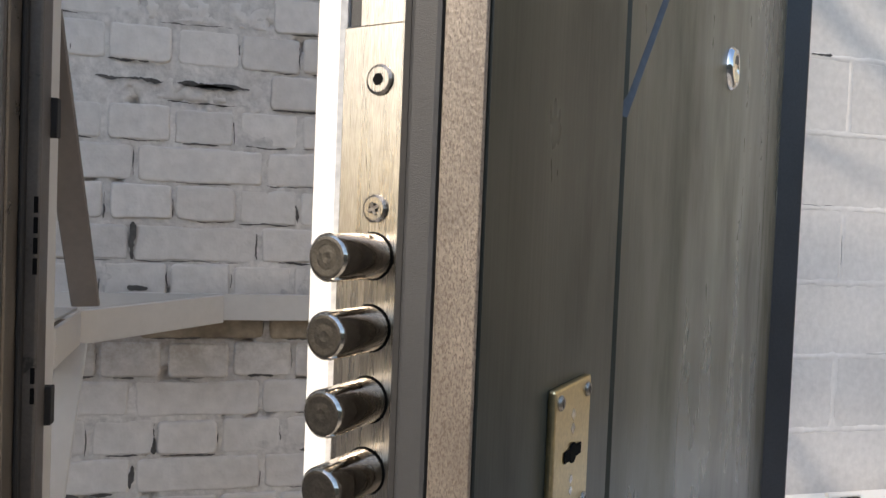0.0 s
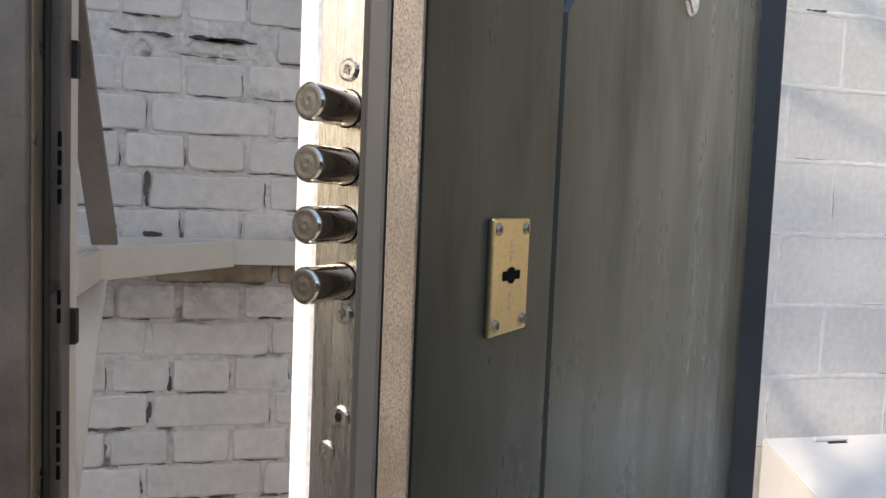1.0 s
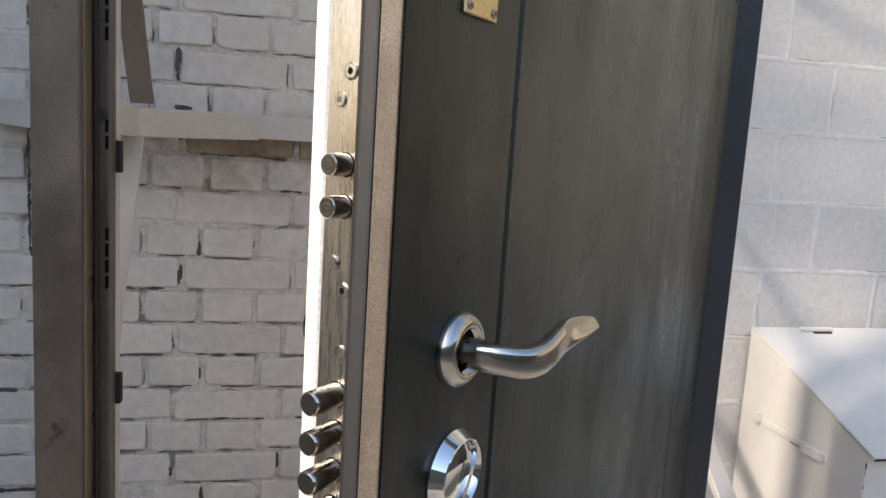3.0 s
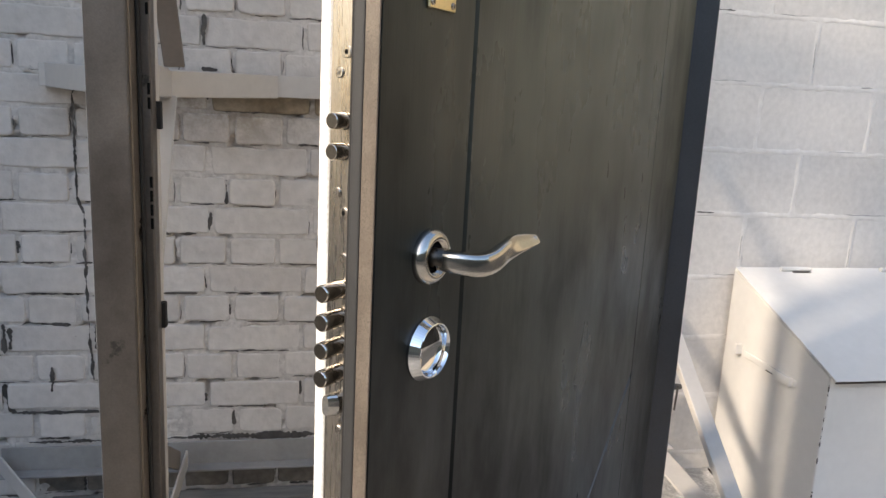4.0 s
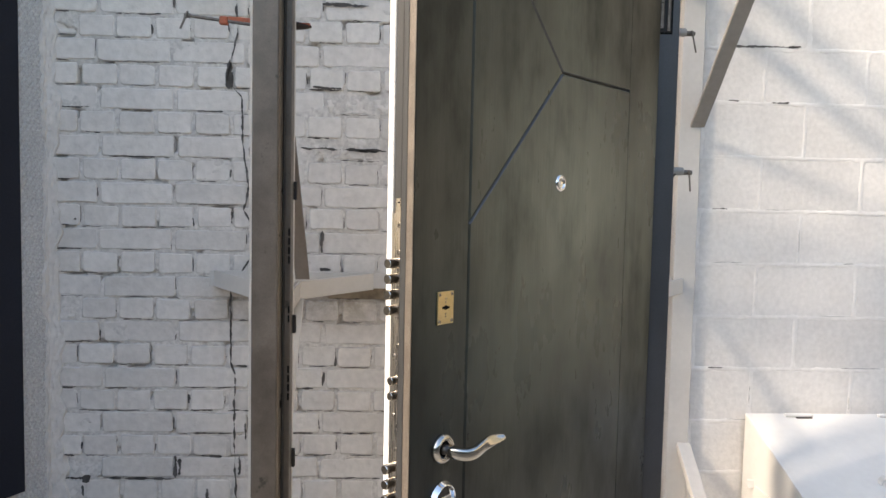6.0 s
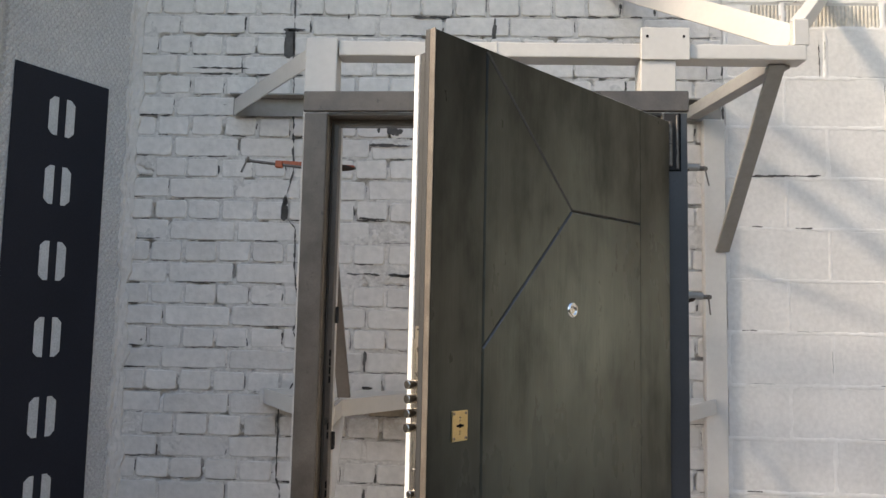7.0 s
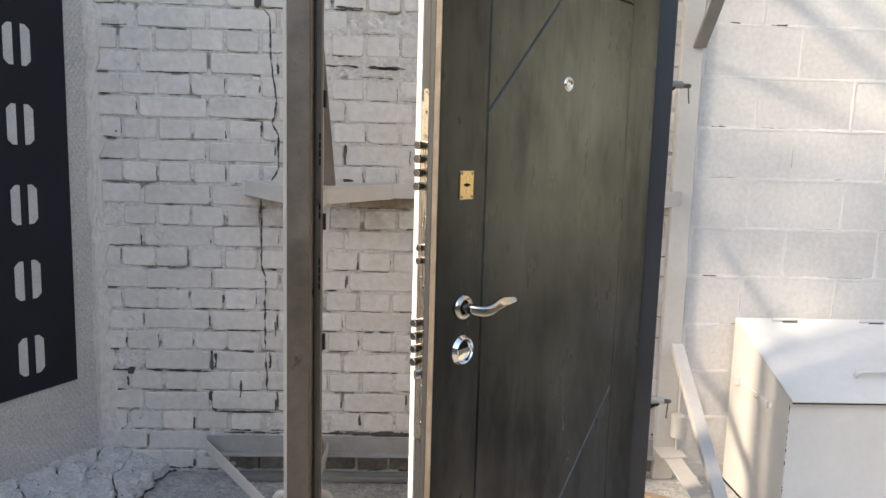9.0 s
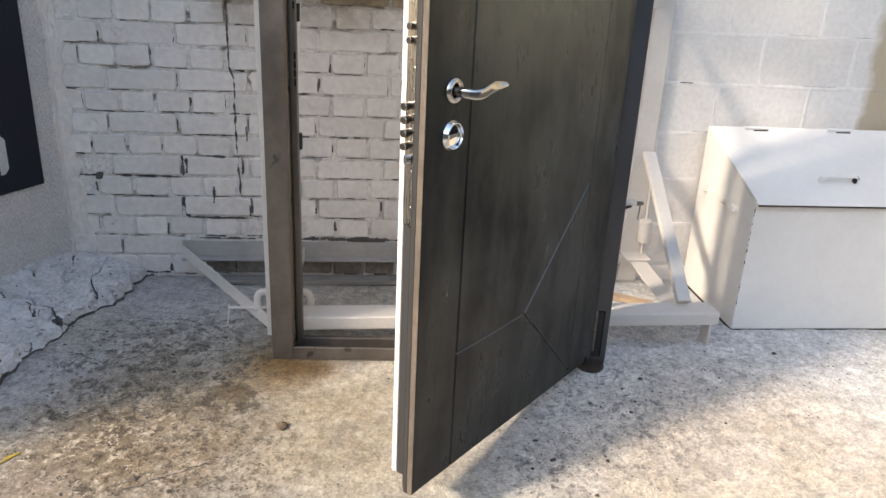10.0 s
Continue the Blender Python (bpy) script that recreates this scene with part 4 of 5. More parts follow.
# ---- storage bin by the block wall ----
def build_bin():
    x0, x1, y0, y1 = 1.662, 2.48, 0.205, 0.675
    g = thing("storage_bin", pose(x0, y0, 0), "white-painted steel bin with a sloping lid, beside the stand", "storage bin")
    dx, dy, hf, hb = x1 - x0, y1 - y0, 0.497, 0.668
    side = [(0, 0), (dy, 0), (dy, hb), (0, hf)]
    bm = bmesh.new()
    lo = [bm.verts.new((0, y, z)) for y, z in side]
    hi = [bm.verts.new((dx, y, z)) for y, z in side]
    bm.faces.new(lo), bm.faces.new(hi[::-1])
    for i in range(4):
        bm.faces.new((lo[i], lo[(i + 1) % 4], hi[(i + 1) % 4], hi[i]))
    bmesh.ops.bevel(bm, geom=bm.edges[:], offset=0.004, segments=2, profile=0.5, affect="EDGES")
    part("body", bm, M_BIN, g)
    part("base_edge", block((-0.0015, -0.0015, -0.006), (dx + 0.0015, dy, 0.0035), 0), M_RUST, g, "rusty lower edge")
    rnd = random.Random(31)
    chips = bmesh.new()
    for n in range(22):
        z, h, w = rnd.uniform(0.02, hf - 0.02), rnd.uniform(0.001, 0.010), rnd.uniform(0.0008, 0.0022)
        c = bmesh.ops.create_icosphere(chips, subdivisions=1, radius=1.0)["verts"]
        for v in c:
            v.co = Vector((0.0012 + v.co.x * w, 0.0012 + v.co.y * w, z + v.co.z * h))
    tagged(part("chipped_edge", chips, M_RUST, g), "chipped rusty corner edge", kind="stuff")
    s = math.atan2(hb - hf, dy)
    lid_m = Matrix.Translation((0, 0, hf + 0.006)) @ Matrix.Rotation(s, 4, "X")
    lid = part("lid", block((-0.005, -0.028, 0.0), (dx + 0.02, math.hypot(dy, hb - hf) - 0.012, 0.006), 0.002, 2, m=lid_m), M_BIN, g)
    part("lid_edge", block((-0.0055, -0.0290, -0.003), (dx + 0.02, -0.0278, 0.0030), 0, m=lid_m), M_RUST, lid, "rusty lid edge")
    for x in (0.185, 0.535):
        hg = part("hinge", rod(lid_m @ Vector((x - 0.05, math.hypot(dy, hb - hf) - 0.03, 0.011)), lid_m @ Vector((x + 0.05, math.hypot(dy, hb - hf) - 0.03, 0.011)), 0.0075, 12), M_BIN, g)
        # thin dark strip on the lid stands in for the rod's shadow
        part("gap", block((x - 0.012, math.hypot(dy, hb - hf) - 0.044, 0.0056), (x + 0.048, math.hypot(dy, hb - hf) - 0.036, 0.0066), 0, m=lid_m), M_RUST, hg)
    pts = [(0.283, 0.115, 0.004), (0.287, 0.115, 0.026), (0.310, 0.112, 0.036), (0.40, 0.112, 0.036), (0.422, 0.115, 0.026), (0.426, 0.115, 0.004)]
    path = smooth_path(pts, 4)
    rows = []
    for i, p in enumerate(path):
        t = Vector(path[min(i + 1, len(path) - 1)] - path[max(i - 1, 0)]).normalized()
        t = lid_m.to_3x3() @ t
        n1 = lid_m.to_3x3() @ Vector((0, 1, 0))
        rows.append((lid_m @ Vector(p), n1, 0.011, t.cross(n1), 0.0035))
    part("handle", sweep(rows, 10), M_BIN, lid, smooth=True)
    part("handle_end", block((0.414, 0.106, 0.006), (0.428, 0.124, 0.030), 0.001, m=lid_m), M_RUST, lid, "dark handle end")
    hs = part("hasp", block((-0.005, 0.12, 0.424), (0.0, 0.36, 0.441), 0.001), M_BIN, g)
    part("rust_line", block((-0.0054, 0.150, 0.4222), (-0.0002, 0.250, 0.4238), 0), M_RUST, hs)
    part("staple", block((-0.022, 0.375, 0.425), (0.0, 0.385, 0.455), 0.001), M_BIN, hs)
    part("tab", block((-0.016, 0.13, 0.42), (-0.0042, 0.20, 0.444), 0.001), M_BIN, hs)
    return g


build_bin()


# ---- clamps ----
def clamp(name, m, material, label, jaw=0.10, reach=0.09, depth=0.05, handle=0.05):
    """A screw clamp along its x: the fixed jaw at x = jaw, the screw coming from -reach, the bow depth above it."""
    g = thing(name, m, label, "clamp", group="clamps on the door frame")
    bow = [(jaw, 0.0), (jaw + 0.010, depth * 0.35), (jaw + 0.004, depth * 0.8), (jaw - 0.02, depth), (-reach + 0.03, depth), (-reach + 0.004, depth * 0.8), (-reach, depth * 0.35), (-reach, -0.008)]
    path = smooth_path([(x, 0, z) for x, z in bow], 4)
    rows = []
    for i, p in enumerate(path):
        t = Vector(path[min(i + 1, len(path) - 1)] - path[max(i - 1, 0)]).normalized()
        rows.append((p, (0, 1, 0), 0.010, t.cross(Vector((0, 1, 0))), 0.012))
    part("bow", sweep(rows, 12, 3.5), material, g, smooth=True)
    part("boss", lathe([(0.0, 0), (0.013, 0), (0.013, 0.022), (0, 0.022)], (-reach - 0.011, 0, 0), (1, 0, 0), 18), material, g)
    part("screw_rod", rod((-0.012, 0, 0), (-reach - 0.10, 0, 0), 0.0052, 12), M_RACK if material is M_RACK else M_IRON, g)
    part("pad", lathe([(0.0, 0), (0.012, 0), (0.012, 0.006), (0.006, 0.012), (0, 0.012)], (-0.003, 0, 0), (-1, 0, 0), 16), material, g)
    part("tommy_bar", rod((-reach - 0.094, 0.0, 0.012), (-reach - 0.104, -0.008, -handle - 0.012), 0.0028, 10), M_RACK if material is M_RACK else M_IRON, g)
    return g


def short_clamp(x, z, boss, label, material, tip=0.012):
    """A clamp seen from its screw end: boss, nut, hanging tommy bar and a bow that curls back behind the frame."""
    g = thing("screw_clamp", pose(x, 0.178, z), label, "clamp", group="clamps on the door frame")
    part("boss", lathe([(0.0, -0.06), (0.0115, -0.06), (0.0120, boss - 0.003), (0.010, boss), (0.0, boss)], (0, 0, 0), (1, 0, 0), 20), material, g)
    part("nut", lathe([(0.0, boss), (0.0075, boss), (0.0075, boss + 0.018), (0.006, boss + 0.026), (0, boss + 0.026)], (0, 0, -0.003), (1, 0, 0), 14), M_IRON, g)
    part("tommy_bar", rod((boss + 0.014, -0.009, 0.004), (boss + 0.014 + tip, -0.010, -0.058), 0.0024, 10), M_IRON, g)
    rows = [((q * 0.045 - 0.03, 0, -0.010 - 0.034 * (1 - q) ** 2), (0, 1, 0), 0.010, (0.5, 0, 0.9), 0.013 - 0.004 * q) for q in (0, 0.25, 0.5, 0.75, 1)]
    rows = [((-0.11, 0, -0.048), (0, 1, 0), 0.010, (0, 0, 1), 0.012), ((-0.06, 0, -0.048), (0, 1, 0), 0.010, (0.1, 0, 1), 0.012), *rows]
    part("bow", sweep(rows, 12, 3.0), M_RUST, g, smooth=True)
    return g


def bar_clamp():
    g = thing("screw_clamp", pose(0, 0.178, 1.910, 0, 3.0, 0), "orange bar clamp with a worn steel screw on the frame", "clamp", group="clamps on the door frame")
    part("rail", block((-0.105, -0.005, 0.000), (0.125, 0.005, 0.013), 0.002), M_ORANGE, g)
    part("boss", block((-0.126, -0.010, -0.011), (-0.102, 0.010, 0.012), 0.004, 2), M_ORANGE, g)
    part("jaw", sweep([((0.072, 0, 0.004), (0, 1, 0), 0.010, (0, 0, 1), 0.012), ((0.09, 0, 0.003), (0, 1, 0), 0.010, (0, 0, 1), 0.010), ((0.112, 0, 0.003), (0, 1, 0), 0.008, (0, 0, 1), 0.007), ((0.128, 0, 0.004), (0, 1, 0), 0.004, (0, 0, 1), 0.003)], 14), M_RUST, g, smooth=True)
    part("screw_rod", rod((-0.216, -0.002, 0.006), (-0.012, -0.002, -0.006), 0.0048, 14), M_IRON, g)
    part("rod_end", rod((-0.222, -0.002, 0.0063), (-0.206, -0.002, 0.0055), 0.0070, 12), M_IRON, g)
    part("tommy_bar", rod((-0.212, -0.010, 0.016), (-0.229, -0.012, -0.034), 0.0030, 10), M_IRON, g)
    return g


bar_clamp()
short_clamp(1.150, 1.926, 0.048, "steel clamp gripping the frame and upright", M_RACK_MID, 0.014)
short_clamp(1.166, 1.528, 0.040, "steel clamp gripping the frame and upright", M_RACK_MID, 0.006)
short_clamp(1.185, 0.498, 0.030, "grey-painted screw clamp beside the wall post", M_RACK, -0.004)
clamp("screw_clamp", pose(-0.010, 0.194, 0.094), M_RACK, "grey-painted screw clamp low on the stand", 0.112, 0.060, 0.060, 0.055)


# ---- sign ----
def build_sign():
    g = thing("sign_board", left_m, "tall black sign board with pale stencilled marks on the side wall", "sign")
    s0, s1, z0, z1 = 0.105, 0.468, 0.408, 2.280
    part("board", block((s0, 0.003, z0), (s1, 0.006, z1), 0.0008), M_SIGN, g)
    # seven pale marks, each as two upright blocks
    for k, z in enumerate((2.125, 1.880, 1.614, 1.350, 1.078, 0.815, 0.545)):
        lean = 0.018 if k in (4, 5) else 0.0
        for side in (-1, 1):
            x = 0.288 + side * 0.032
            c0, c1 = 0.017, 0.008 if k % 2 else 0.003
            o = [(x - side * 0.017, z - 0.068), (x + side * (0.017 - c0), z - 0.068), (x + side * 0.017, z - 0.068 + c0), (x + side * 0.017, z + 0.068 - c0), (x + side * (0.017 - c0), z + 0.068), (x - side * 0.017, z + 0.068)]
            bm = prism(o, 0.0063, 0.0075, 0.0)
            part("mark", bm, M_SIGN_MARK, g)
    return g


build_sign()


# ---- rubble at the foot of the side wall ----
def build_rubble():
    nx, ns = 170, 420
    verts, faces, split = [], [], []
    for j in range(ns + 1):
        s = -0.16 + 1.30 * j / ns
        wide = 0.29 + 0.17 * max(0, s) + 0.045 * noise.noise(Vector((s * 5, 0, 0))) + 0.02 * noise.noise(Vector((s * 23, 0, 0)))
        for i in range(nx + 1):
            q = i / nx
            p = left_m @ Vector((s, -0.02 + wide * q, 0))
            v = Vector((p.x, p.y, 0))
            warp = v + 0.09 * Vector((noise.noise(v * 5), noise.noise(v * 5 + Vector((5, 5, 0))), 0)) + 0.02 * Vector((noise.noise(v * 22), noise.noise(v * 22 + Vector((5, 5, 0))), 0))
            dist, cells = noise.voronoi(Vector((warp.x * 4.5, warp.y * 4.5, 0.3)))
            dist2, cells2 = noise.voronoi(Vector((warp.x * 19, warp.y * 19, 0.7)))
            slab, edge_d = noise.noise(cells[0] * 3.1), dist[1] - dist[0]
            h = 0.024 + 0.10 * (1 - q) + 0.018 * slab + 0.014 * noise.noise(v * 6) + 0.007 * noise.noise(v * 17) + 0.0035 * noise.noise(v * 45) + 0.008 * noise.noise(cells2[0] * 2.3)
            h -= 0.016 * max(0, 1 - edge_d / 0.05) + 0.004 * max(0, 1 - (dist2[1] - dist2[0]) / 0.12)
            h = h * min(1, 0.1 + (1 - q) * 22) if q < 1 else -0.03
            verts.append((p.x, min(p.y, WALL_Y + 0.01), h))
            split.append((edge_d < 0.014 and noise.noise(v * 13) > -0.10) or (dist2[1] - dist2[0] < 0.030 and noise.noise(v * 9 + Vector((4, 4, 0))) > 0.34) or (noise.noise(v * 60) > 0.62) or q > 0.992)
    w = nx + 1
    for j in range(ns):
        for i in range(nx):
            faces.append((j * w + i, j * w + i + 1, (j + 1) * w + i + 1, (j + 1) * w + i))
    me = bpy.data.meshes.new("concrete_footing")
    me.from_pydata(verts, [], faces)
    me.materials.append(M_RUBBLE)
    me.materials.append(M_GAP)
    me.polygons.foreach_set("material_index", [int(split[f[0]]) for f in faces])
    tagged(new("concrete_footing", me), "lumpy broken concrete heaped along the side wall", "rubble", kind="stuff")
    rnd, bm = random.Random(21), bmesh.new()
    for n in range(150):
        j, i = rnd.randrange(10, ns - 4), int(nx * min(0.985, rnd.random() ** 0.6))
        x, y, z = verts[j * w + i]
        if y > WALL_Y - 0.02:
            continue
        r = rnd.uniform(0.004, 0.013) * (2.0 if rnd.random() < 0.12 else 1)
        lump = bmesh.ops.create_icosphere(bm, subdivisions=1, radius=r)["verts"]
        spin = Matrix.Rotation(rnd.uniform(0, 6), 3, "Z")
        for v in lump:
            v.co = spin @ Vector((v.co.x * 1.4, v.co.y, v.co.z * 0.6)) * (1 + 0.5 * noise.noise(v.co * (1.5 / r) + Vector((n, 0, 0)))) + Vector((x, y, z + r * 0.15))
    tagged(part("rubble_lumps", bm, M_RUBBLE), "crumbs of broken concrete on the footing", "rubble", kind="stuff")
    # crumbling plaster run up the inner corner
    nz, nu, lap = 420, 12, 5
    verts, faces = [], []
    for j in range(nz + 1):
        z = 3.0 * j / nz
        wide = 0.040 + 0.060 * max(0, noise.noise(Vector((0, 2, z * 5)))) + 0.02 * noise.noise(Vector((5, 2, z * 19))) + 0.05 * max(0, 1 - z / 0.7)
        over = max(0.004, 0.020 + 0.020 * noise.noise(Vector((3, 8, z * 6))) + 0.010 * noise.noise(Vector((3, 5, z * 23))))
        for i in range(nu + 1):
            bump = 0.004 * noise.noise(Vector((i * 0.7, 4, z * 30))) + 0.002 * noise.noise(Vector((i * 1.9, 6, z * 80)))
            if i < lap:
                p = left_m @ Vector((over * (1 - i / lap), (0.010 + bump) if i else -0.003, z))
                verts.append((p.x, p.y, z))
            else:
                q = (i - lap) / (nu - lap)
                verts.append((-0.840 + wide * q, WALL_Y - 0.010 * (1 - q) - 0.003 + bump + (0.016 if i == nu else 0), z))
    w = nu + 1
    for j in range(nz):
        for i in range(nu):
            faces.append((j * w + i, j * w + i + 1, (j + 1) * w + i + 1, (j + 1) * w + i))
    me = bpy.data.meshes.new("corner_plaster")
    me.from_pydata(verts, [], faces)
    me.materials.append(M_BRICK)
    ob = new("corner_plaster", me)
    ob.parent = wall_back
    tagged(ob, "crumbling painted plaster in the corner", kind="stuff")


build_rubble()

# ---- small things on the ground ----
def pebble(x, y, z, r, material, name="stone", label="small loose stone on the concrete"):
    bm = bmesh.new()
    bmesh.ops.create_icosphere(bm, subdivisions=2, radius=r)
    for v in bm.verts:
        v.co *= 1 + 0.35 * noise.noise(v.co * (1.3 / r) + Vector((x * 9, y * 9, 0)))
        v.co.z *= 0.6
    ob = part(name, bm, material)
    ob.location = (x, y, z + r * 0.3)
    return tagged(ob, label, "stone")


def build_grit():
    """Flakes and crumbs strewn over the concrete, and the thin open line across it."""
    rnd = random.Random(12)
    bm = bmesh.new()
    for x0, y0, sx, sy, n, big in ((-0.40, 0.15, 0.20, 0.14, 160, 1.4), (-0.35, -0.25, 0.24, 0.20, 200, 1.3), (-0.2, -0.6, 0.25, 0.1, 130, 1.2), (1.05, -0.25, 0.14, 0.15, 170, 1.15), (0.84, -0.5, 0.08, 0.1, 90, 1.2), (1.25, -0.2, 0.3, 0.14, 120, 1.0), (1.9, -0.15, 0.4, 0.15, 120, 1.2), (-0.62, -0.15, 0.06, 0.25, 60, 1.5)):
        for i in range(n):
            x, y = rnd.gauss(x0, sx), rnd.gauss(y0, sy)
            if y > 0.6 or x < -0.75:
                continue
            r, z, a = big * rnd.uniform(0.0008, 0.0030) * (2.2 if rnd.random() < 0.05 else 1), ground_z(x, y), rnd.uniform(0, 6)
            k = rnd.choice((4, 5, 6))
            lo, hi = [], []
            for c in range(k):
                q, rr = a + 2 * math.pi * c / k, r * rnd.uniform(0.6, 1.2)
                px, py = x + rr * math.cos(q) * 1.5, y + rr * math.sin(q)
                lo.append(bm.verts.new((px, py, z - 0.002)))
                hi.append(bm.verts.new((x + (px - x) * 0.75, y + (py - y) * 0.75, z + r * rnd.uniform(0.2, 0.6))))
            bm.faces.new(hi)
            for c in range(k):
                bm.faces.new((lo[c], lo[(c + 1) % k], hi[(c + 1) % k], hi[c]))
    tagged(part("grit", bm, M_GRIT), "dark flakes and crumbs strewn over the concrete", "grit", kind="stuff")
    bm = bmesh.new()
    last = None
    for i in range(81):
        q = i / 80
        x, y = -0.36 + 0.27 * q + 0.004 * noise.noise(Vector((q * 14, 3, 0))), -0.59 + 0.125 * q + 0.006 * noise.noise(Vector((q * 11, 8, 0)))
        h = 0.0028 * (0.4 + max(0, noise.noise(Vector((q * 19, 5, 0))) + 0.3)) * min(1, 8 * q, 8 * (1 - q)) + 0.0003
        z = ground_z(x, y) + 0.0012
        pair = (bm.verts.new((x + h * 0.4, y - h, z)), bm.verts.new((x - h * 0.4, y + h, z)))
        if last:
            bm.faces.new((last[0], pair[0], pair[1], last[1]))
        last = pair
    crack = part("floor_crack", bm, M_GAP)
    tagged(crack, "thin dark crack across the concrete", "crack", kind="stuff")


build_grit()
tagged(part("straw", merged(rod((-0.655, -0.462, ground_z(-0.65, -0.46) + 0.004), (-0.615, -0.420, ground_z(-0.62, -0.42) + 0.005), 0.0025, 8), rod((-0.65, -0.440, ground_z(-0.65, -0.44) + 0.003), (-0.625, -0.425, ground_z(-0.62, -0.42) + 0.004), 0.002, 8)), M_STRAW), "bent yellow straw lying on the concrete", "straw")
pebble(0.064, -0.335, ground_z(0.064, -0.335), 0.017, M_CLOD, "stone", "brown clod lying on the pale concrete")
tagged(part("plank", block((-0.30, 0.60, 0.0), (1.30, 0.66, 0.02), 0.002), M_PLANK), "dusty grey plank lying along the wall foot", "plank")
tagged(part("wood_strip", bar((1.10, 0.600, 0.008), (1.43, 0.405, 0.008), 0.04, 0.018), M_WOOD), "pale wooden offcut under the stand", "offcut")
tagged(part("rusty_disc", lathe([(0.0, 0), (0.045, 0), (0.047, 0.006), (0.043, 0.02), (0.0, 0.022)], (1.045, -0.055, -0.004), (0, 0, 1), 24), M_RUST), "rusty round pad under the hinge side", "pad")


# ---- bricks and blocks ----
def brick_mesh(name, w, h, jit, seed, material, depth=0.03, bev=0.004, lump=0.0009, round_by=0.010):
    """One brick face with rounded, worn and wandering edges; the front is at y = 0 and the back inside the wall."""
    rnd = random.Random(seed)
    outer = []
    corners = ((1, -1), (1, 1), (-1, 1), (-1, -1))
    radii = [round_by * rnd.uniform(0.35, 1.3) for c in corners]
    for i, (cx, cz) in enumerate(corners):
        r, r2 = radii[i], radii[(i + 1) % 4]
        mx, mz = cx * (w / 2 - r), cz * (h / 2 - r)
        start = math.atan2(cz, cx) - math.pi / 4
        for k in range(4):
            q = start + math.pi / 2 * k / 3
            outer.append((mx + r * math.cos(q), mz + r * math.sin(q)))
        nx_, nz_ = corners[(i + 1) % 4]
        ex, ez = nx_ * (w / 2 - r2), nz_ * (h / 2 - r2)
        q = start + math.pi / 2
        x0, z0 = outer[-1]
        x1, z1 = ex + r2 * math.cos(q), ez + r2 * math.sin(q)
        n = max(2, int(math.hypot(x1 - x0, z1 - z0) / 0.016))
        outer += [(x0 + (x1 - x0) * k / n, z0 + (z1 - z0) * k / n) for k in range(1, n)]
    wander = lambda x, z, o: 0.8 * noise.noise(Vector((x * 14, z * 14, seed * 1.7 + o))) + 0.55 * noise.noise(Vector((x * 55, z * 55, seed * 2.3 + o)))
    outer = [(x + jit * wander(x, z, 0), z + jit * wander(x, z, 40)) for x, z in outer]
    face_y = lambda x, z: lump * (noise.noise(Vector((x * 11, z * 11, seed))) + 0.5 * noise.noise(Vector((x * 37, z * 37, seed))))
    bm = bmesh.new()
    rows = []
    for by, y in ((0.0, depth), (0.0, bev), (bev * 0.25, bev * 0.35), (bev * 0.9, 0.0), (bev * 1.5, 0.0), (h * 0.22, 0.0)):
        row = []
        for x, z in outer:
            px, pz = x * (1 - by / (w / 2)), z * (1 - by / (h / 2))
            row.append(bm.verts.new((px, y + (face_y(px, pz) if y < bev * 0.5 else 0), pz)))
        rows.append(row)
    k = len(outer)
    for a, b in zip(rows, rows[1:]):
        for i in range(k):
            bm.faces.new((a[i], a[(i + 1) % k], b[(i + 1) % k], b[i]))
    spine = [bm.verts.new((x, face_y(x, 0), 0)) for x in (-w * 0.25, 0.0, w * 0.25)]
    pick = [min(range(3), key=lambda j: abs(spine[j].co.x - v.co.x)) for v in rows[-1]]
    for i in range(k):
        j = (i + 1) % k
        q = list(dict.fromkeys((rows[-1][i], rows[-1][j], spine[pick[j]], spine[pick[i]])))
        bm.faces.new(q)
    bmesh.ops.recalc_face_normals(bm, faces=bm.faces)
    me = bpy.data.meshes.new(name)
    bm.to_mesh(me)
    bm.free()
    me.polygons.foreach_set("use_smooth", [True] * len(me.polygons))
    me.materials.append(material)
    return me


def eroded_mesh(name, w, h, seed, material):
    """A crumbled brick: a pitted, hollowed face sunk behind its neighbours."""
    nx, nz = max(6, int(w / 0.007)), max(6, int(h / 0.007))
    verts, faces = [], []
    for j in range(nz + 1):
        for i in range(nx + 1):
            x, z = (i / nx - 0.5) * w, (j / nz - 0.5) * h
            v = Vector((x * 22, seed * 3.1, z * 22))
            y = 0.003 + 0.011 * abs(noise.noise(v)) + 0.006 * noise.noise(v * 2.7) + 0.003 * noise.noise(v * 6) + 0.010 * max(0.0, z / h) ** 2 * 4
            verts.append((x, max(-0.001, y) if 0 < i < nx and 0 < j < nz else 0.028, z))
    k = nx + 1
    for j in range(nz):
        for i in range(nx):
            faces.append((j * k + i, j * k + i + 1, (j + 1) * k + i + 1, (j + 1) * k + i))
    me = bpy.data.meshes.new(name)
    me.from_pydata(verts, [], faces)
    me.polygons.foreach_set("use_smooth", [True] * len(me.polygons))
    me.materials.append(material)
    return me


PITCH, Z0 = 0.08145, 0.0086
STRETCHER, HEADER = 0.2575, 0.1295


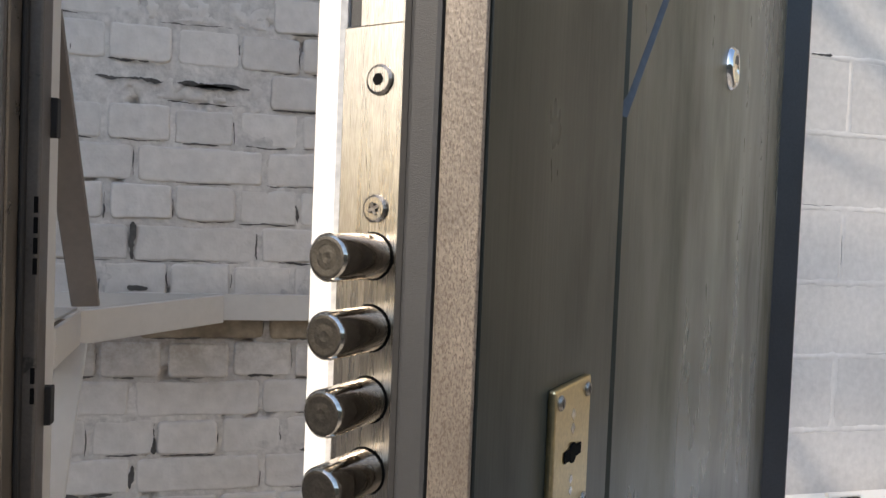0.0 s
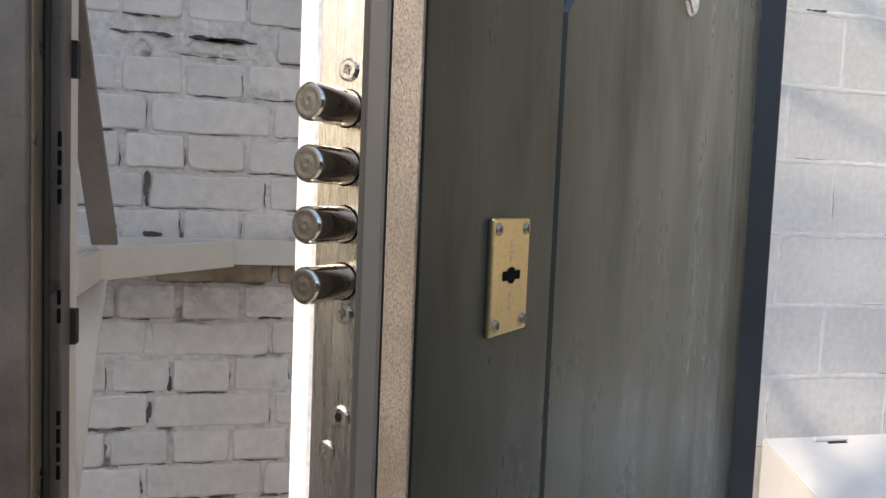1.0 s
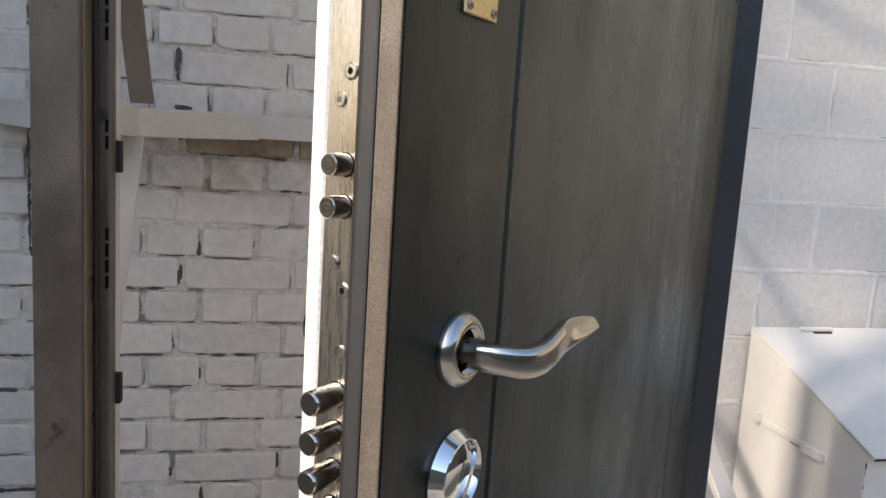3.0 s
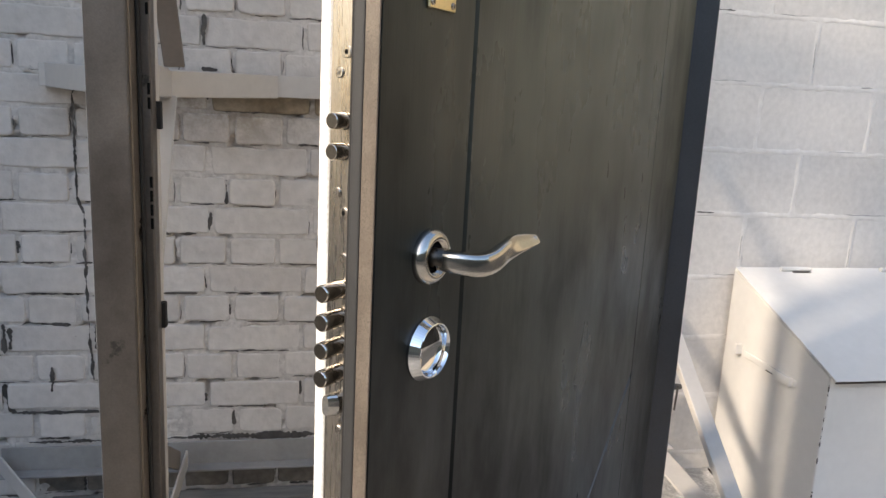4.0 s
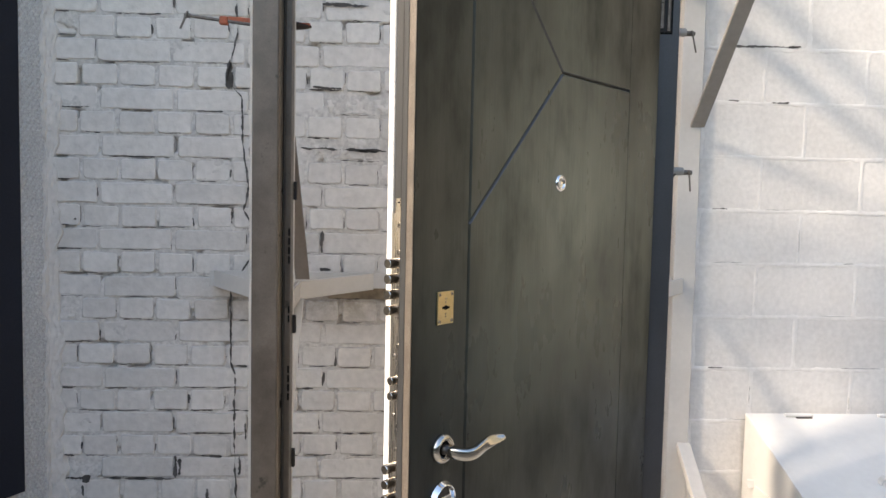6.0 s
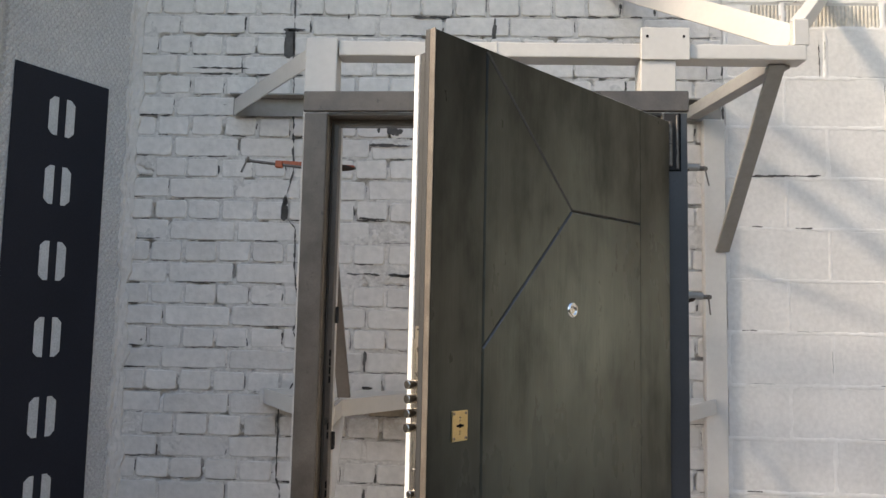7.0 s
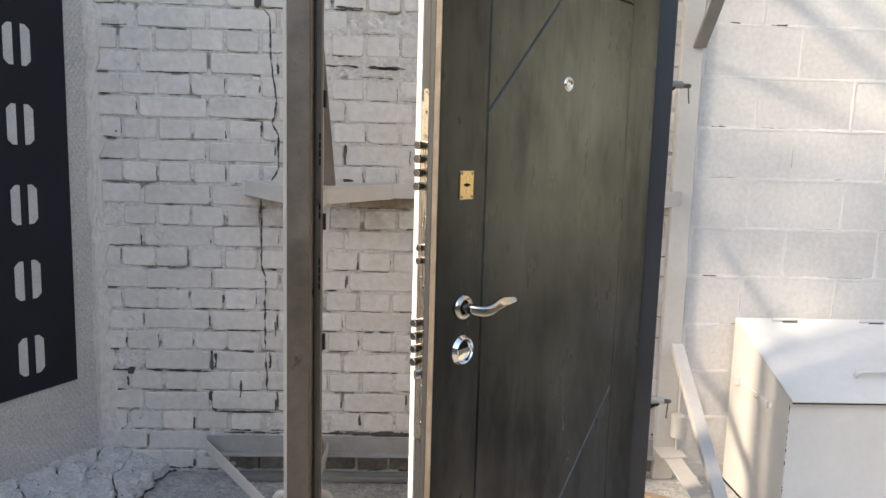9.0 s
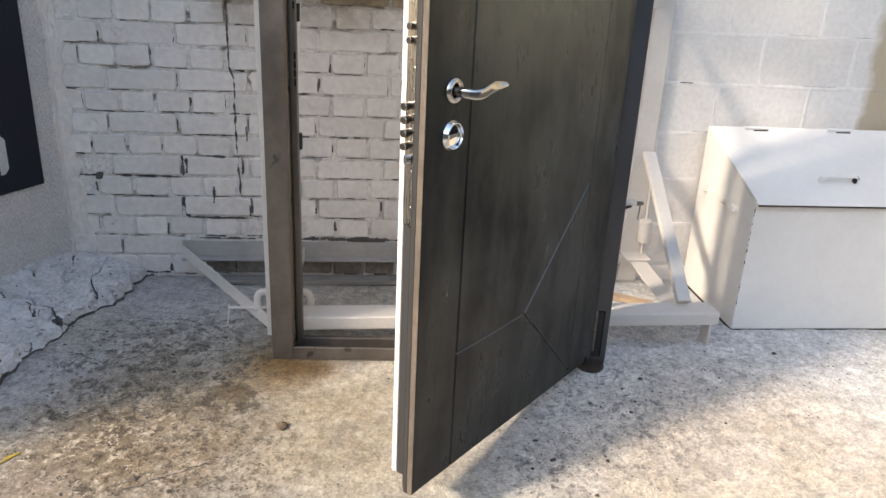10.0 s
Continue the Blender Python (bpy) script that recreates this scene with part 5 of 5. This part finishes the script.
def sliver_on(gaps, rnd, x0, z0, x1, z1, thick, front=0.0008):
    """A dark, broken and wandering stretch of open joint."""
    k = max(6, int(math.hypot(x1 - x0, z1 - z0) / 0.0035))
    a, b, live = [], [], []
    along_x = abs(x1 - x0) > abs(z1 - z0)
    seed, f = rnd.uniform(0, 90), min(1.0, 0.007 / thick)
    for i in range(k + 1):
        q = i / k
        ends = min(1, 0.3 + 7 * q, 0.3 + 7 * (1 - q))
        slow = noise.noise(Vector((q * k * 0.15 * f, seed, 0))) + 0.60
        half = [max(0.0, min(1.2, (slow + 0.55 * noise.noise(Vector((q * k * 0.55, seed, 20 + 9 * side)))) * 1.25)) * ends * thick / 2 for side in (0, 1)]
        drift = 0.0034 * noise.noise(Vector((q * k * 0.10, seed, 9))) + 0.0010 * noise.noise(Vector((q * k * 0.6, seed, 5)))
        x, z = x0 + (x1 - x0) * q + (0 if along_x else drift), z0 + (z1 - z0) * q + (drift if along_x else 0)
        ux, uz = (0, 1) if along_x else (1, 0)
        a.append(gaps.verts.new((x - ux * half[0], WALL_Y + front, z - uz * half[0])))
        b.append(gaps.verts.new((x + ux * half[1], WALL_Y + front, z + uz * half[1])))
        live.append(sum(half) > 1e-5)
    for i in range(k):
        if live[i] or live[i + 1]:
            gaps.faces.new((a[i], a[i + 1], b[i + 1], b[i]))


# crumbled stretches of the wall: course, from x, to x
CRUMBLED = ((19, -0.02, 0.36), (25, 0.10, 0.22), (21, 0.16, 0.34), (2, -0.22, 0.05), (2, 0.42, 0.60), (1, 0.0, 0.3), (24, -0.80, -0.70), (30, 0.9, 1.25), (31, 0.85, 1.0), (5, -0.85, -0.7), (12, -0.85, -0.72))


def build_bricks():
    """English bond: courses of long faces and of brick ends in turn."""
    rnd = random.Random(4)
    long_m = [brick_mesh("brick", STRETCHER - 0.011, 0.0715, 0.0034, s, M_BRICK) for s in range(16)]
    short_m = [brick_mesh("brick", HEADER - 0.011, 0.0715, 0.0034, 50 + s, M_BRICK) for s in range(16)]
    eroded_m = [[eroded_mesh("brick", w, 0.078, 130 + s, M_BRICK) for s in range(3)] for w in (HEADER, STRETCHER)]
    bare_m = [brick_mesh("brick", HEADER - 0.008, 0.0745, 0.0036, 80 + s, M_BARE) for s in range(3)]
    dirty_shaded_m = [brick_mesh("brick", HEADER - 0.011, 0.0715, 0.0036, 84 + s, M_DIRTY_SHADED) for s in range(4)]
    ochre_m = [brick_mesh("brick", STRETCHER - 0.009, 0.0745, 0.0036, 88 + s, M_OCHRE) for s in range(2)]
    rest, gaps = [], bmesh.new()
    count = 0
    sliver = lambda *a: sliver_on(gaps, rnd, *a)

    for r in range(int(TOP / PITCH)):
        z = Z0 + PITCH * (r + 0.5)
        w = STRETCHER if r % 2 else HEADER
        x = (-0.9195 if r % 2 else -0.862) + rnd.uniform(-0.008, 0.008)
        while x < BRICK_END - 0.02:
            xa, xb = max(x, -0.872), min(x + w, BRICK_END)
            dz = rnd.uniform(-0.0025, 0.0025)
            if xb - xa > 0.03:
                me = rnd.choice(long_m if r % 2 else short_m if not (xa > 1.0 and 2.44 < z < 2.62) else bare_m)
                if r == 0 and xa > -0.36:
                    me = rnd.choice(dirty_shaded_m)
                elif r == 13 and 0.08 < (xa + xb) / 2 < 0.75:
                    me = rnd.choice(ochre_m)
                mid = (xa + xb) / 2
                if any(row == r and x0 < mid < x1 for row, x0, x1 in CRUMBLED):
                    me = rnd.choice(eroded_m[r % 2])
                m = Matrix.Translation(((xa + xb) / 2, WALL_Y + rnd.uniform(-0.0025, 0.003), z + dz)) @ Matrix.Rotation(rnd.uniform(-0.010, 0.010), 4, "Y") @ Matrix.Rotation(rnd.uniform(-0.012, 0.012), 4, "Z") @ Matrix.Diagonal(((xb - xa) / w, 1, 1, 1))
                if count < 298 and z < 2.75:
                    ob = new("brick", me)
                    ob.parent = wall_back
                    ob.matrix_world = m
                    count += 1
                else:
                    rest.append((me, m))
                low = z < 0.95 and xa < 0.1
                if rnd.random() < 0.72:
                    f0 = rnd.uniform(0.0, 0.35)
                    f1 = rnd.uniform(f0 + 0.3, 1.0)
                    zb = z + dz - 0.0368
                    sliver(xa + (xb - xa) * f0, zb, xa + (xb - xa) * min(f1, 1), zb + rnd.uniform(-0.0015, 0.0015), rnd.choice((0.002, 0.0025, 0.003, 0.004, 0.006)) * (1.4 if low else 1.2 if z < 0.95 or z > 1.9 else 1))
                if rnd.random() < 0.55:
                    h0 = rnd.uniform(-0.45, -0.1)
                    sliver(xb - 0.0035, z + PITCH * h0, xb - 0.0035 + rnd.uniform(-0.003, 0.003), z + PITCH * rnd.uniform(h0 + 0.25, 0.42), rnd.choice((0.0015, 0.002, 0.003, 0.004, 0.007)) * (1.5 if low else 1.2))
            x += w + rnd.uniform(-0.004, 0.004)
    # pits and chipped spots
    for n in range(60):
        x, z = rnd.uniform(-0.84, BRICK_END), rnd.uniform(0.05, 2.75)
        if rnd.random() < 0.75:
            sliver(x, z, x + rnd.uniform(0.005, 0.02), z + rnd.uniform(-0.003, 0.003), rnd.choice((0.002, 0.003, 0.004, 0.006)))
        else:
            sliver(x, z, x + rnd.uniform(-0.002, 0.002), z + rnd.uniform(0.01, 0.03), rnd.choice((0.0015, 0.002, 0.003)))
    # the long crack that wanders down the wall
    walk_pts = [(-0.21, 2.75), (-0.20, 2.3), (-0.19, 2.0), (-0.225, 1.83), (-0.174, 1.772), (-0.17, 1.609), (-0.15, 1.465), (-0.167, 1.381), (-0.144, 1.339), (-0.144, 1.212), (-0.211, 1.1), (-0.21, 0.84), (-0.196, 0.796), (-0.197, 0.55), (-0.19, 0.34)]
    for (xa, za), (xb, zb) in zip(walk_pts, walk_pts[1:]):
        sliver(xa, za, xb, zb, 0.008, -0.0022)
    # broken edge of the plaster in the corner
    x, z = -0.80, 2.75
    while z > 0.1:
        x2, z2 = max(-0.855, min(-0.745, x + rnd.uniform(-0.026, 0.026))), z - rnd.uniform(0.02, 0.06)
        if rnd.random() < 0.5:
            sliver(x, z, x2, z2, rnd.choice((0.003, 0.004, 0.006)), -0.0022)
        x, z = x2, z2
    for n in range(16):
        z = rnd.uniform(0.15, 2.7)
        sliver(-0.852, z, -0.846, z - rnd.uniform(0.01, 0.05), rnd.uniform(0.006, 0.02))
    # worn-out joints and holes
    for xa, za, xb, zb, thick in ((0.03, 1.602, 0.33, 1.600, 0.009), (0.20, 1.598, 0.30, 1.596, 0.010), (0.107, 1.235, 0.107, 1.312, 0.011), (-0.405, 0.42, -0.405, 0.50, 0.012),
                                  (-0.400, 0.255, -0.410, 0.335, 0.015), (-0.15, 0.27, -0.15, 0.335, 0.012), (-0.157, 0.56, -0.157, 0.62, 0.010), (-0.66, 0.418, -0.41, 0.416, 0.009),
                                  (-0.39, 0.252, -0.15, 0.250, 0.012), (0.05, 0.166, 0.40, 0.163, 0.022), (-0.36, 0.166, 0.05, 0.165, 0.010), (0.40, 0.165, 0.95, 0.165, 0.014), (0.10, 1.178, 0.14, 1.176, 0.010), (-0.852, 1.53, -0.850, 1.572, 0.030), (-0.853, 1.02, -0.850, 1.068, 0.026),
                                  (-0.72, 0.40, -0.712, 0.43, 0.022), (-0.218, 1.80, -0.216, 1.90, 0.022), (-0.225, 2.44, -0.222, 2.56, 0.034), (-0.25, 2.555, -0.16, 2.555, 0.016), (0.13, 2.160, 0.23, 2.156, 0.030), (0.10, 2.10, 0.26, 2.098, 0.012), (0.07, 1.815, 0.17, 1.812, 0.016), (0.005, 2.60, 0.007, 2.68, 0.014), (0.26, 2.612, 0.40, 2.612, 0.010), (0.575, 2.50, 0.577, 2.61, 0.016), (-0.60, 2.40, -0.38, 2.398, 0.008), (-0.179, 0.43, -0.178, 0.50, 0.013), (-0.295, 0.31, -0.29, 0.38, 0.012), (-0.39, 0.43, -0.388, 0.49, 0.016), (-0.394, 0.25, -0.392, 0.32, 0.018)):
        sliver(xa, za, xb, zb, thick, -0.0022)
    tagged(part("joint_gaps", gaps, M_GAP, wall_back), "dark open cracks in the joints", kind="stuff")
    bm = bmesh.new()
    for me, m in rest:
        n0 = len(bm.verts)
        bm.from_mesh(me)
        bm.verts.ensure_lookup_table()
        for v in bm.verts[n0:]:
            v.co = m @ v.co
    tagged(part("upper_bricks", bm, M_BRICK, wall_back, smooth=True), kind="stuff")


def ribbed_mesh(name, w, h, material):
    """A bare hollow clay block: upright rounded ribs on its face."""
    n, per = int(w / 0.014), 4
    prof = [(-w / 2, 0.026)]
    for i in range(n * per + 1):
        prof.append((-w / 2 + w * i / (n * per), 0.0045 * (0.5 - 0.5 * math.cos(2 * math.pi * i / per)) ** 2))
    prof.append((w / 2, 0.026))
    verts = [(x, y, z) for z in (-h / 2, h / 2) for x, y in prof]
    k = len(prof)
    faces = [(i, i + 1, k + i + 1, k + i) for i in range(k - 1)] + [tuple(range(k))[::-1], tuple(range(k, 2 * k))]
    me = bpy.data.meshes.new(name)
    me.from_pydata(verts, [], faces)
    me.materials.append(material)
    return me


def build_blocks():
    rnd = random.Random(8)
    w, pitch, z0 = BLOCK_W, BLOCK_H, BLOCK_Z0
    gaps = bmesh.new()
    meshes = [brick_mesh("wall_piece", w - 0.013, pitch - 0.012, 0.0034, 90 + s, M_BLOCK, 0.03, 0.0016, 0.0012, 0.006) for s in range(8)]
    ribbed = ribbed_mesh("wall_piece", 0.245, 0.086, M_RIBBED)
    for r in range(-1, int(TOP / pitch)):
        z = z0 + pitch * (r + 0.5)
        x = BLOCK_ODD if r % 2 else BLOCK_EVEN
        if r == 13:
            # one thin course of ribbed clay blocks under the upper blocks
            while x < 3.4:
                if x > BRICK_END:
                    ob = new("ribbed_block", ribbed)
                    ob.parent = wall_block
                    ob.matrix_world = Matrix.Translation((x + 0.127, WALL_Y + 0.001, z0 + pitch * 13 + 0.052))
                x += 0.254
            continue
        if r > 13:
            z -= 0.092
        while x < 3.4:
            xa, xb = max(x, BRICK_END + 0.003), x + w
            if xb - xa > 0.03:
                ob = new("concrete_block", rnd.choice(meshes))
                ob.parent = wall_block
                ob.matrix_world = Matrix.Translation(((xa + xb) / 2, WALL_Y + rnd.uniform(-0.0006, 0.0006), z)) @ Matrix.Rotation(rnd.uniform(-0.0015, 0.0015), 4, "Z") @ Matrix.Diagonal(((xb - xa) / w, 1, 1, 1))
                for n in range(rnd.choice((0, 0, 1, 1))):
                    f0 = rnd.uniform(0, 0.7)
                    sliver_on(gaps, rnd, xa + (xb - xa) * f0, z - pitch * 0.468, xa + (xb - xa) * min(1, f0 + rnd.uniform(0.1, 0.4)), z - pitch * 0.468 + rnd.uniform(-0.001, 0.001), rnd.choice((0.0012, 0.0015, 0.002, 0.004)), -0.0022)
                if rnd.random() < 0.45:
                    h0 = rnd.uniform(-0.45, 0.0)
                    sliver_on(gaps, rnd, xb - 0.002, z + pitch * h0, xb - 0.002, z + pitch * (h0 + rnd.uniform(0.2, 0.45)), rnd.choice((0.0012, 0.0015, 0.002)), -0.0022)
            x += w
    sliver_on(gaps, rnd, 1.4505, 0.52, 1.4505, 0.66, 0.012, -0.0022)
    for xa, za, xb, zb, thick in ((1.4505, 1.70, 1.4505, 1.76, 0.010), (1.548, 2.000, 1.812, 2.008, 0.009), (1.715, 1.806, 1.778, 1.806, 0.008), (1.818, 2.39, 1.818, 2.52, 0.005), (1.4505, 2.16, 1.4505, 2.27, 0.012)):
        sliver_on(gaps, rnd, xa, za, xb, zb, thick, -0.0022)
    tagged(part("joint_gaps", gaps, M_GAP, wall_block), "thin dark cracks in the block joints", kind="stuff")


build_bricks()
build_blocks()
